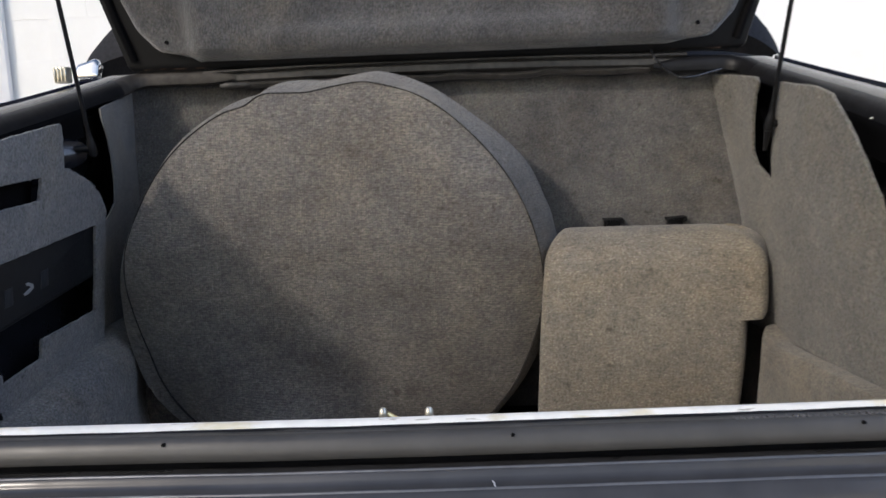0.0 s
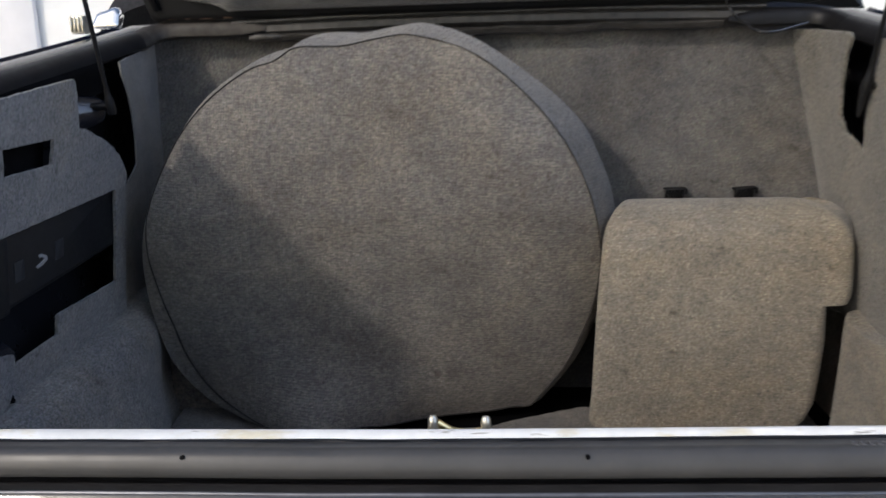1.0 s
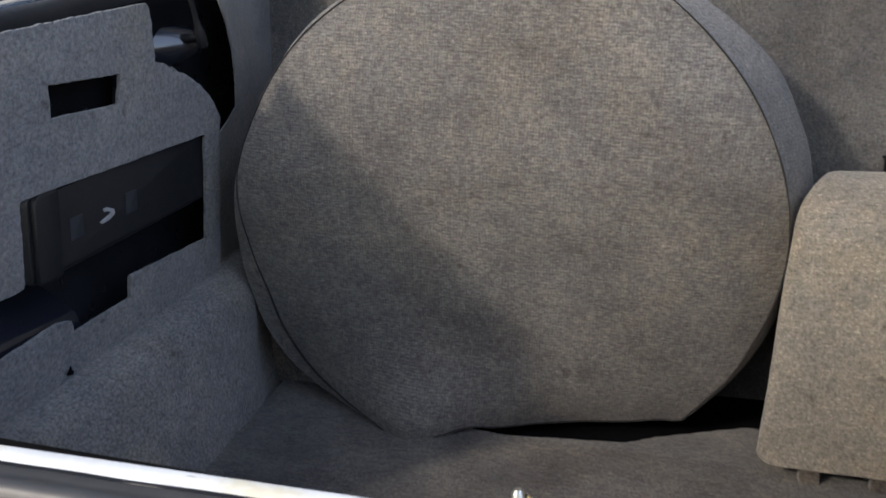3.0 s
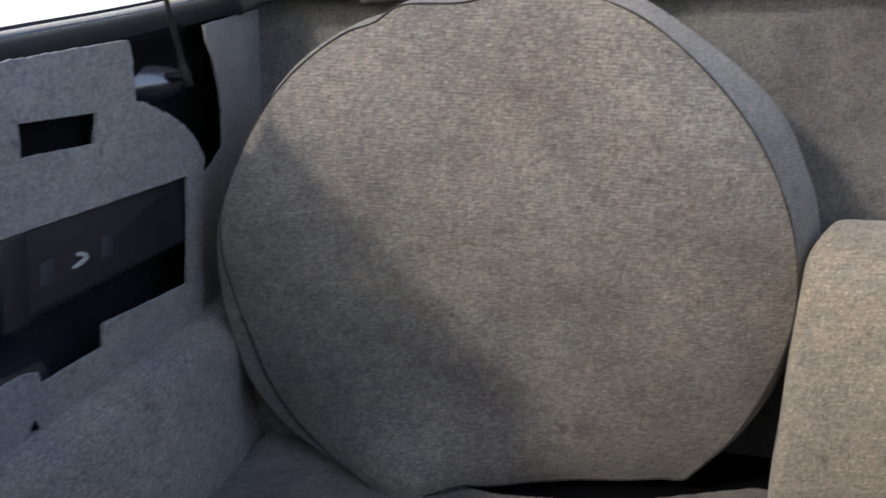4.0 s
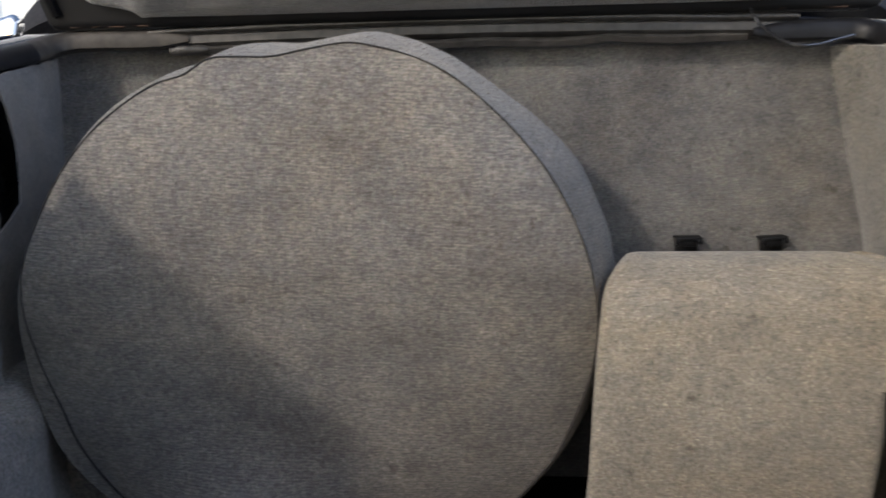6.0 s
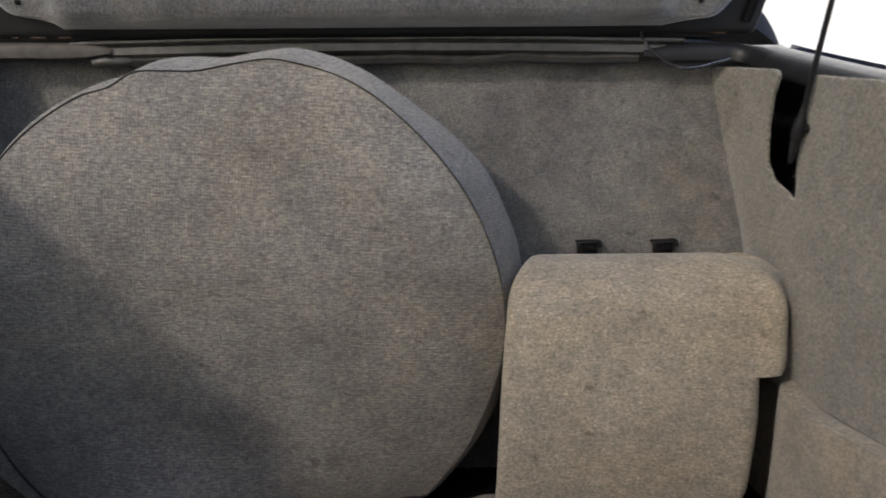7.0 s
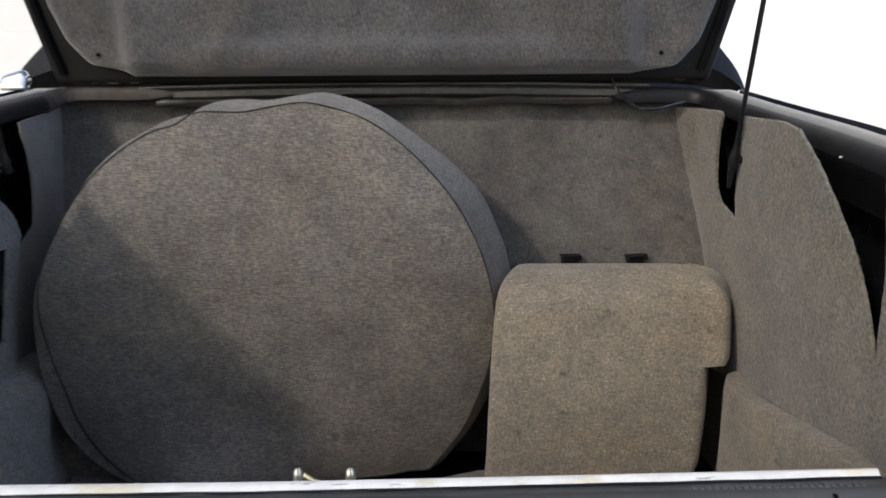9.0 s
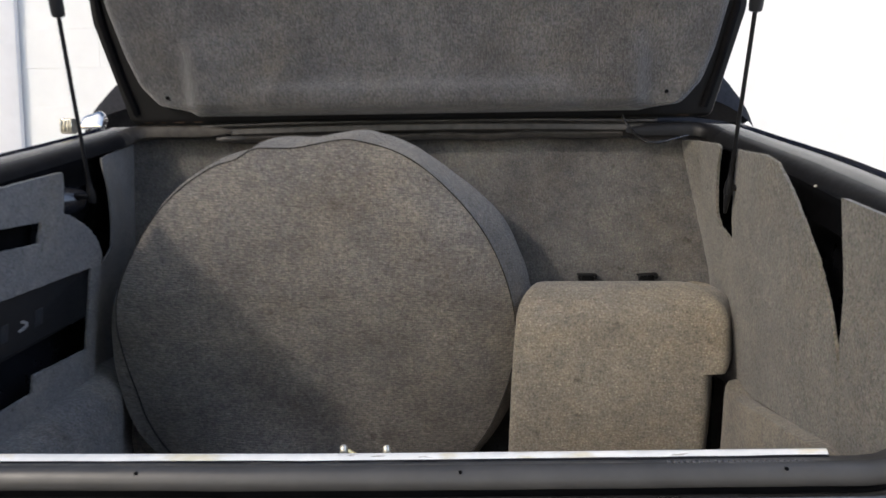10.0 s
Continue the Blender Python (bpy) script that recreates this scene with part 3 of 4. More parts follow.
for i in range(49):
    u = math.sin(math.pi / 2 * (-1 + 2 * i / 48))
    x = -0.041 + 0.785 * u
    h = 0.26 * ((1 - abs(u) ** 6) ** 0.55 if u < 0 else (1 - abs(u) ** 9) ** 0.8)
    rows.append([(x, 1.08 + 0.40 * k / 14, 1.195 + 0.02 * (k > 0) + h * math.sin(math.pi * (0.04 + 0.94 * k / 14)) ** 0.5 + 0.006 * noise.noise(Vector((x * 9, k * 0.5, 0)))) for k in range(15)])
grid(bm, rows)
part("hood_cover", bm, M_HOOD, hood)
bm = bmesh.new()
tube(bm, bend([(-0.77, 1.09, 1.205), (-0.5, 1.03, 1.215), (0, 1.02, 1.22), (0.5, 1.03, 1.215), (0.68, 1.06, 1.200), (0.715, 1.12, 1.195)], 10), 0.012, 8)
part("hood_hem", bm, M_HOOD, hood, "thick black hem along the hood's lower edge")
bm = bmesh.new()
block(bm, (-0.674, 0.709, 1.1865), (-0.648, 0.728, 1.2157), 0.003)
for k in range(4):
    block(bm, (-0.6725 + 0.0067 * k, 0.7055, 1.190), (-0.669 + 0.0067 * k, 0.711, 1.214), 0.0012, 1)
part("filler_cap", bm, M_STEEL, car, "ribbed bright metal filler cap")
bm = sheet([rounded([(-0.704, 1.210, 0.002), (-0.697, 1.2254, 0.005), (-0.680, 1.230, 0.006), (-0.667, 1.2346, 0.005), (-0.662, 1.228, 0.004), (-0.664, 1.2105, 0.002)])], lambda u, v, w: Vector((u, 0.863 + w + 0.25 * (v - 1.24), v)), 0.022, 0.007)
part("corner_finisher", bm, M_CHROME, hood, "bright chrome corner finisher")

# ---- boot lid ----
LEAN_LID = math.tan(radians(13))
lid = thing("boot_lid", (0, 0.80, 1.215), "open boot lid with grey felt liner and dark frame", "boot lid")


def on_lid(u, v, w):
    """u across, v up along the lid, w towards its outside."""
    return Vector((u, 0.775 - LEAN_LID * (v - 1.22) + w, v))


bm = sheet([rounded([(-0.565, 1.214, 0.01), (0.565, 1.214, 0.01), (0.612, 1.40, 0.05), (0.625, 1.90, 0.06), (-0.625, 1.90, 0.06), (-0.612, 1.40, 0.05)])], lambda u, v, w: on_lid(u, v, w + 0.030), 0.04, 0.006)
part("lid_shell", bm, M_LID, lid, "black painted lid frame")
for s in (-1, 1):
    bm = bmesh.new()
    tube(bm, [on_lid(s * a, b, 0.008) for a, b in ((0.553, 1.225), (0.575, 1.30), (0.598, 1.40), (0.612, 1.55), (0.612, 1.85))], 0.007, 8)
    part("lid_flange", bm, M_INNER, lid)

LINER_HALF = [(0.425, 1.219, 0.012), (0.440, 1.228, 0.008), (0.462, 1.234, 0.02), (0.502, 1.240, 0.035), (0.538, 1.280, 0.05), (0.560, 1.335, 0.05), (0.585, 1.43, 0.05), (0.585, 1.84, 0.05)]
LINER_RIGHT = [(0.425, 1.219, 0.012), (0.444, 1.223, 0.008), (0.466, 1.227, 0.02), (0.508, 1.231, 0.035), (0.545, 1.273, 0.05), (0.567, 1.335, 0.05), (0.588, 1.43, 0.05), (0.585, 1.84, 0.05)]
LINER = rounded(LINER_RIGHT + [(-a, b, r) for a, b, r in reversed(LINER_HALF)])


def liner_relief(u, v):
    r = 0.026 / (1 + math.exp((v - 1.270) * 120)) / (1 + math.exp((abs(u) - 0.310) * 60)) * min(1, (v - 1.2195) / 0.007) ** 0.5
    rise = 1 / (1 + math.exp((abs(u) - 0.432) * 120))
    r += 0.026 * rise * (0.35 + 0.65 * max(0.0, min(1.0, (abs(u) - 0.29) / 0.12))) / (1 + math.exp((v - 1.352) * 48)) * min(1, 0.35 + (v - 1.2195) / 0.03)
    r += -0.006 / (1 + math.exp((abs(u) - 0.36) * 60)) / (1 + math.exp((1.285 - v) * 90))
    r += 0.003 * noise.noise(Vector((u * 6, v * 6, 0)))
    return r


bm = bmesh.new()
rows = []
def span(v):
    xs = []
    for i in range(len(LINER)):
        a, b = LINER[i - 1], LINER[i]
        if (a.y > v) != (b.y > v):
            xs.append((b.x - a.x) * (v - a.y) / (b.y - a.y) + a.x)
    return min(xs), max(xs)
for i in range(91):
    v = 1.2195 + (0.17 * i / 60 if i <= 60 else 0.17 + 0.449 * (i - 60) / 30)
    lo, hi = span(v)
    row = []
    for j in range(141):
        u = lo + (hi - lo) * j / 140
        edge = min(u - lo, hi - u, v - 1.2195, 0.02) / 0.02
        row.append(on_lid(u, v, 0.006 - 0.014 * math.sqrt(max(0, 1 - (1 - edge) ** 2)) - liner_relief(u, v)))
    rows.append(row)
grid(bm, rows)
liner = part("lid_liner", bm, M_LINER, lid, "grey moulded felt liner with pressed ridges")
# liner holes are near-black plugs, their shade in the colour
for s in (-1, 1):
    bm = bmesh.new()
    bmesh.ops.create_cone(bm, cap_ends=True, segments=12, radius1=0.0035, radius2=0.0035, depth=0.004)
    hx, hz = (-0.48, 1.255) if s < 0 else (0.478, 1.252)
    p = on_lid(hx, hz, -0.0095 - liner_relief(hx, hz))
    bmesh.ops.transform(bm, verts=bm.verts[:], matrix=Matrix.Translation(p) @ Matrix.Rotation(radians(90), 4, "X"))
    part("liner_hole", bm, M_INNER, lid)

# gas struts
for s, foot, top in ((-1, (-0.547, 0.572, 1.070), (-0.522, 0.45, 1.353)), (1, (0.541, 0.566, 1.074), (0.540, 0.45, 1.337))):
    a, b = Vector(foot), Vector(top)
    d = b - a
    strut = thing("gas_strut", a, "black gas strut holding up the boot lid", "gas strut", group="boot lid struts")
    bm = bmesh.new()
    tube(bm, [a + d * 0.06, a + d * 0.5, b], 0.0034, 12)
    part("rod", bm, M_DARK, strut)
    bm = bmesh.new()
    tube(bm, [b - d * 0.005, b, b + d * 0.03, b + d * 0.9, b + d * 0.93], [0.007, 0.0095, 0.0105, 0.0105, 0.006], 14)
    part("cylinder", bm, M_PLASTIC, strut)
    bm = bmesh.new()
    tube(bm, [a - d * 0.04, a - d * 0.035, a + d * 0.035, a + d * 0.05, a + d * 0.09], [0.005, 0.0076, 0.0070, 0.0050, 0.0038], 8)
    tube(bm, [a, a + Vector((s * 0.05, 0.0, 0.0))], [0.006, 0.005], 10)
    if s > 0:
        tube(bm, [a - d * 0.04, a - d * 0.09, a - d * 0.16], [0.0062, 0.0050, 0.0026], 8)
    part("ball_joint", bm, M_DARK, strut)

bm = bmesh.new()
tube(bm, [(-0.700, 0.508, 1.052), (-0.670, 0.529, 1.054), (-0.640, 0.550, 1.056), (-0.610, 0.571, 1.060), (-0.590, 0.585, 1.063), (-0.576, 0.595, 1.065), (-0.572, 0.598, 1.065), (-0.570, 0.5995, 1.065)], [0.060, 0.053, 0.044, 0.033, 0.025, 0.018, 0.013, 0.003], 40)
part("strut_mount", bm, M_GLOSS, car, "glossy black strut mount")
bm = bmesh.new()
tube(bm, [(-0.580, 0.600, 1.066), (-0.562, 0.600, 1.066), (-0.560, 0.600, 1.066)], [0.0048, 0.0048, 0.003], 6)
part("mount_bolt", bm, M_BOLT, car, "dull brass-coloured bolt")

# ---- carpets ----
# floor carpet with a worn rear edge
FZ = 0.533
bm = sheet([frayed(rounded([(-0.491, 0.045, 0.01), (0.545, 0.045, 0.01), (0.545, 0.74, 0.02), (0.17, 0.715, 0.03), (0.06, 0.660, 0.04), (0.015, 0.630, 0.02), (-0.15, 0.606, 0.05), (-0.36, 0.640, 0.02), (-0.40, 0.690, 0.02), (-0.532, 0.690, 0.008), (-0.524, 0.62, 0.02), (-0.491, 0.33, 0.02)]), 0.0015)], lambda u, v, w: Vector((u, v, FZ - 0.004 + w)), 0.008)
solo("boot_floor_carpet", bm, M_FLOOR, "worn dark grey boot floor carpet with stains", "carpet", "structure")

# back wall carpet
bm = bmesh.new()
rows = []
for i in range(41):
    x = -0.60 + 1.19 * i / 40
    rows.append([(x, 0.846 - 0.010 * math.sin(3 * z) + 0.004 * noise.noise(Vector((x * 5, z * 5, 3))) - 0.02 * max(0, (abs(x) - 0.53) / 0.06) ** 2, z) for z in [0.52 + 0.662 * k / 24 for k in range(25)]])
grid(bm, rows)
solo("back_wall_carpet", bm, M_BACK, "grey carpet lining the back wall of the boot", "carpet", "structure")


def left_x(z):
    return -0.530 - (1.03 - z) * 0.16


def right_x(z):
    return 0.550 + (1.10 - z) * 0.08


# left trim panel with cut-outs
outer = rounded([(0.06, 1.045, 0.01), (0.225, 1.079, 0.0), (0.436, 1.110, 0.008), (0.441, 1.095, 0.005), (0.452, 1.045, 0.006), (0.470, 1.041, 0.01), (0.523, 1.022, 0.03), (0.567, 0.997, 0.03), (0.593, 0.968, 0.02), (0.598, 0.88, 0.02), (0.612, 0.735, 0.0), (0.30, 0.685, 0.0), (0.06, 0.67, 0.01)])
slot = rounded([(0.282, 1.031, 0.002), (0.287, 0.996, 0.002), (0.389, 1.001, 0.002), (0.393, 1.036, 0.002)])
bay = rounded([(0.242, 0.922, 0.003), (0.246, 0.829, 0.003), (0.14, 0.820, 0.003), (0.14, 0.752, 0.003), (0.207, 0.759, 0.003), (0.292, 0.772, 0.003), (0.313, 0.767, 0.002), (0.314, 0.752, 0.002), (0.412, 0.762, 0.003), (0.412, 0.791, 0.003), (0.576, 0.796, 0.003), (0.562, 0.947, 0.003)])
def on_left(u, v, w):
    return Vector((left_x(v) + w - 0.006 + 0.003 * noise.noise(Vector((u * 7, v * 7, 3))) + 0.001 * noise.noise(Vector((u * 24, v * 24, 6))), u, v))


bm = sheet([frayed(outer, 0.0013), frayed(slot, 0.0008), frayed(bay, 0.0008)], on_left, 0.006, 0.0012, 0.025)
panel = solo("side_trim_panel", bm, M_SIDE, "blue-grey felt side trim panel with cut-outs beside the spare wheel", "trim panel")
bm = fibres(outer, on_left, 500, 0.0025, 0.010, lambda p: p.x > 0.44)
for hole in (slot, bay):
    extra = fibres(hole, on_left, 900, 0.0035)
    me = bpy.data.meshes.new("tmp")
    extra.to_mesh(me), extra.free()
    bm.from_mesh(me)
    bpy.data.meshes.remove(me)
tagged(part("edge_fibres", bm, M_SIDE, panel, "", False), kind="stuff")

# sheet added behind the slot, near-black in place of the shade inside
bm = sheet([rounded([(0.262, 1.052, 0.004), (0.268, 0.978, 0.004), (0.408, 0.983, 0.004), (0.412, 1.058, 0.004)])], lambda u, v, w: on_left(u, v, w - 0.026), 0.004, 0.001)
part("slot_backing", bm, M_INNER, panel, "near-black sheet added behind the slot to keep it dark")
# tear drawn as a thin near-black patch laid on the felt
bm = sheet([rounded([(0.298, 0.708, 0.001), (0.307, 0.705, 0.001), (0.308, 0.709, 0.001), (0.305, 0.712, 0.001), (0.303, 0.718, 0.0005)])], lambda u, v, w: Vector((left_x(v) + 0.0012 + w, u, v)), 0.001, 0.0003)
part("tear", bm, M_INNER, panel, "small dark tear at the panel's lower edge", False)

# rear return of the left side, towards the back wall
def return_edge(z):
    """Where the strip's ragged front edge runs."""
    knots = [(0.50, 0.602), (0.930, 0.602), (0.952, 0.640), (0.972, 0.668), (1.02, 0.672), (1.055, 0.668), (1.09, 0.658), (1.115, 0.641), (1.20, 0.630)]
    for (z0, y0), (z1, y1) in zip(knots, knots[1:]):
        if z0 <= z <= z1:
            return y0 + (y1 - y0) * (z - z0) / (z1 - z0)
    return knots[-1][1]


bm = bmesh.new()
rows = []
for i in range(17):
    t = i / 16
    row = []
    for k in range(65):
        top = 1.137 + 0.036 * t
        z = 0.55 + (top + 0.002 * noise.noise(Vector((t * 9, 5, 1))) - 0.55) * k / 64
        e = return_edge(z) + 0.002 * noise.noise(Vector((z * 160, 2, 3)))
        y = e + (0.847 - e) * t
        x = min(-0.562 - 0.018 * (1 - z), left_x(z) - 0.014) - 0.030 * t + 0.002 * noise.noise(Vector((y * 12, z * 12, 7)))
        row.append((x, y, z))
    rows.append(row)
slab(bm, rows, (-0.003, 0, 0))
solo("side_return_carpet", bm, M_RETURN, "blue-grey carpet strip between side panel and back wall", "carpet", "structure")

# right trim panel with a slot for the strut
R_OUT = rounded([(0.838, 1.163, 0.0), (0.644, 1.147, 0.008), (0.674, 1.116, 0.02), (0.690, 1.075, 0.03), (0.695, 1.030, 0.02), (0.672, 1.003, 0.01), (0.640, 0.992, 0.01), (0.612, 0.978, 0.004), (0.602, 1.000, 0.01), (0.597, 1.040, 0.02), (0.575, 1.082, 0.02), (0.551, 1.135, 0.006), (0.473, 1.128, 0.02), (0.410, 1.122, 0.02), (0.370, 1.112, 0.012), (0.330, 1.075, 0.03), (0.286, 1.031, 0.04), (0.250, 0.988, 0.03), (0.232, 0.955, 0.03), (0.210, 0.90, 0.02), (0.198, 0.84, 0.01), (0.198, 0.752, 0.0), (0.254, 0.752, 0.0), (0.44, 0.735, 0.0), (0.65, 0.716, 0.0), (0.838, 0.70, 0.0)])
def on_right(u, v, w):
    turn = max(0.0, (u - 0.735) / 0.103)
    return Vector((right_x(v) + w + 0.003 - max(-0.02, min(0.018, 0.018 - 0.15 * (1.14 - v))) * turn ** 2 + 0.004 * noise.noise(Vector((u * 6, v * 6, 8))) + 0.0012 * noise.noise(Vector((u * 22, v * 22, 2))), u, v))


bm = sheet([frayed(R_OUT, 0.0016, 0.0035, 5)], on_right, 0.005, 0.0010, 0.025)
panel = solo("side_trim_panel", bm, M_SIDE_R, "sun-tinted grey felt side trim panel with a ragged slot for the gas strut", "trim panel")
tagged(part("edge_fibres", fibres(R_OUT, on_right, 3600, 0.0034, 0.005, lambda p: p.y > 0.93), M_FIBRE, panel, "", False), kind="stuff")

# near right corner carpet beside the sill
bm = bmesh.new()
rows = []
for i in range(15):
    row = []
    for k in range(31):
        z0 = 0.60 + 0.468 * k / 30
        edge = 0.172 + 0.030 / (1 + math.exp((z0 - 0.915) * 35)) + 0.0015 * noise.noise(Vector((z0 * 120, 1, 4)))
        y = edge - (edge - 0.046) * i / 14
        z = 0.60 + (1.068 - 0.16 * max(0, 0.165 - y) - 0.60) * k / 30
        row.append((0.556 + 0.0715 * (1.05 - z) + 0.0015 * noise.noise(Vector((y * 20, z * 12, 2))), y, z))
    rows.append(row)
slab(bm, rows, (0.006, 0, 0))
solo("corner_trim_panel", bm, M_SIDE_R, "sun-tinted grey felt corner trim panel beside the tail", "trim panel")

# wheel-arch humps
for s, crease, crest, foot_x in ((-1, 0.578, 0.548, 0.490), (1, 0.582, 0.562, 0.538)):
    bm = bmesh.new()
    rows = []
    for i in range(45):
        y = 0.05 + 0.80 * i / 44
        back_in = 1 / (1 + math.exp(-(y - 0.628) * 110))
        zt = (0.690 + 0.055 * max(0, (min(y, 0.65) - 0.25) / 0.4)) if s < 0 else (0.755 - 0.040 * max(0, (y - 0.25) / 0.4) + 0.022 * gauss(y - 0.63, 0.06))
        out = (0.045 if s < 0 else 0.055) * back_in
        fx = foot_x + (0.11 * max(0, y - 0.33) if s < 0 else 0.0)
        prof = [(crease + 0.02, zt + 0.004), (crease, zt), (crest + 0.010, zt - 0.006), (crest - 0.002, zt - 0.018), (crest - 0.014, zt - 0.040), ((crest + fx) / 2 - 0.004, 0.62), (fx + 0.005, 0.565), (fx, FZ), (fx, FZ - 0.02)]
        if s > 0:
            prof = [(crease + 0.02, zt - 0.007), (crease + 0.004, zt - 0.0045), (0.572, zt - 0.0005), (0.557, zt - 0.002), (0.549, zt - 0.007), (0.546, zt - 0.05), (0.543, 0.62), (0.541, 0.565), (fx, FZ), (fx, FZ - 0.02)]
        prof = bend([(min(a + (out if k > 1 and s > 0 else 0.4 * out if k > 4 else 0), crease + 0.02), 0, b) for k, (a, b) in enumerate(prof)], 4)
        rows.append([(s * p.x + 0.002 * noise.noise(Vector((y * 9, p.z * 9, s))), y, p.z) for p in prof])
    grid(bm, rows)
    solo("wheel_arch_carpet", bm, M_ARCH if s < 0 else M_ARCH_R, "grey carpet moulded over the wheel arch", "carpet", "structure")

# riser behind the floor, beside the wheel
bm = bmesh.new()
slab(bm, [[(x, 0.698 + 0.004 * noise.noise(Vector((x * 20, z * 20, 0))), z) for z in (0.525, 0.56, 0.62, 0.72)] for x in (-0.60, -0.55, -0.50, -0.45, -0.40, -0.36)], (0, 0.006, 0))
solo("riser_carpet", bm, M_RISER, "brownish grey carpet at the rear of the boot floor", "carpet", "structure")

# ---- spare wheel in its cover ----
spare = thing("spare_wheel", (-0.17, 0.72, FZ - 0.02), "upright spare wheel in a baggy grey carpet cover", "spare wheel")
CX, CZ = -0.172, 0.845


COS = (0.0097, 0.019, 0.0004, -0.012, 0.0003, 0.0024, 0.001, 0.0019, -0.0012)
SIN = (-0.0139, 0.0032, -0.0149, -0.0025, 0.0041, 0.001, 0.0028, -0.0014, -0.0016)


def edge_r(th):
    """The baggy outline of the cover: a circle with a few slow waves."""
    return 0.3401 + sum(a * math.cos((k + 1) * th) + b * math.sin((k + 1) * th) for k, (a, b) in enumerate(zip(COS, SIN))) + 0.010 * gauss(math.degrees(th) - 250, 6) + 0.012 * gauss(math.degrees(th) - 252, 2.6) - 0.010 * gauss(math.degrees(th) - 265, 6) + 0.006 * gauss(math.degrees(th) - 312, 4) + 0.008 * gauss(math.degrees(th) - 310, 2.2) + 0.004 * gauss(math.degrees(th) - 77, 5) - 0.001 * gauss(math.degrees(th) - 212, 20) - 0.005 * gauss(math.degrees(th) - 93, 6) + 0.004 * gauss(math.degrees(th) - 106, 4) - 0.005 * gauss(math.degrees(th) - 113, 4) + 0.011 * gauss(math.degrees(th) - 283, 12)


def face_y(x, z):
    return 0.566 + 0.07 * (x + 0.17) + 0.24 * max(0, 0.9 - z) - 0.10 * gauss(x + 0.27, 0.14) * gauss(z - 0.52, 0.09)


NT = 240
rings = []
for i in range(27):
    q = i / 26
    row = []
    for k in range(NT):
        th = 2 * math.pi * k / NT
        r = edge_r(th) * q
        x, z = CX + r * math.cos(th), CZ + r * math.sin(th)
        sag = 0.020 * max(0, (q - 0.62) / 0.38) ** 2.4 + 0.003 * noise.noise(Vector((x * 7, z * 7, 4))) + 0.0012 * noise.noise(Vector((x * 22, z * 22, 1)))
        deg = math.degrees(th)
        sag += 0.005 * gauss(q - 0.90, 0.10) * (gauss(deg - 203, 3.5) + 0.7 * gauss(deg - 188, 3) + 0.6 * gauss(deg - 232, 4)) - 0.004 * gauss(q - 0.93, 0.06) * (gauss(deg - 210, 4) + gauss(deg - 110, 5))
        row.append((x, face_y(x, z) + sag, z))
    rings.append(row)
bm = bmesh.new()
grid(bm, rings[1:], True)
c = bm.verts.new((CX, face_y(CX, CZ), CZ))
bm.verts.ensure_lookup_table()
for k in range(NT):
    bm.faces.new((c, bm.verts[k], bm.verts[(k + 1) % NT]))
cover = part("cover_face", bm, M_COVER, spare, "grey woven carpet cover face with faint stains")
seam = rings[-1]
bm = bmesh.new()
rows = []
for i in range(20):
    t = (0, 0.006, 0.015, 0.03)[i] if i < 4 else 0.03 + 0.97 * (i - 3) / 16
    row = []
    for k in range(NT):
        th = 2 * math.pi * k / NT
        deg = math.degrees(th)
        sx, sy, sz = seam[k]
        low = gauss((deg - 206 + 180) % 360 - 180, 26)
        puff = (0.019 + 0.008 * low) * math.sin(math.pi * min(1, t * 1.5) * 0.6) - 0.03 * max(0, t - 0.6) ** 2 / 0.16
        puff += 0.005 * gauss(deg - 30, 9) * gauss(t - 0.6, 0.4) + 0.006 * gauss(deg - 10, 16) * min(1, 2 * t) - 0.011 * gauss(deg - 54, 18) * min(1, 2 * t)
        puff += (0.031 * low + 0.006 * gauss(deg - 130, 18)) * min(1, t / 0.025)
        puff += 0.003 * t * noise.noise(Vector((math.cos(th) * 8, math.sin(th) * 8, t * 3)))
        x = sx + math.cos(th) * puff + 0.026 * min(t, 0.6) * (1 - low)
        z = sz + math.sin(th) * puff + 0.014 * min(t, 0.6)
        row.append((x, sy + (0.815 - sy) * t, max(z, FZ - 0.004)))
    rows.append(row)
grid(bm, rows, True)
part("cover_band", bm, M_COVER, spare, "grey woven carpet band round the wheel's edge")
bm = bmesh.new()
for n in range(5200):
    i, k = random.randrange(3, 17), random.randrange(12, 150)
    p = Vector(rows[i][k]).lerp(Vector(rows[i + 1][k]), random.random()).lerp(Vector(rows[i][(k + 1) % NT]), random.random() * 0.5)
    out = Vector((p.x - CX, 0, p.z - CZ)).normalized()
    tip = p + (out + Vector((random.uniform(-1, 1), random.uniform(-1, 1), random.uniform(-1, 1))) * 0.8).normalized() * random.uniform(0.0010, 0.0028)
    side = Vector((out.z, 0, -out.x)) * 0.0004
    bm.faces.new([bm.verts.new(p - side), bm.verts.new(p + side), bm.verts.new(tip)])
tagged(part("band_fuzz", bm, M_COVER, spare, "", False), kind="stuff")
bm = bmesh.new()
loop = [Vector(p) + Vector((math.cos(2 * math.pi * k / NT), 0, math.sin(2 * math.pi * k / NT))) * 0.001 for k, p in enumerate(seam)]
tube(bm, loop + [loop[0]], [0.0012 + 0.0006 * noise.noise(Vector((p.x * 30, 3, p.z * 30))) + 0.0012 * gauss(p.x + 0.46, 0.07) * gauss(p.z - 0.66, 0.12) for p in loop + [loop[0]]], 6, False)
part("piping", bm, M_PIPING, spare, "dark sewn piping seam")
bm = bmesh.new()
rows = []
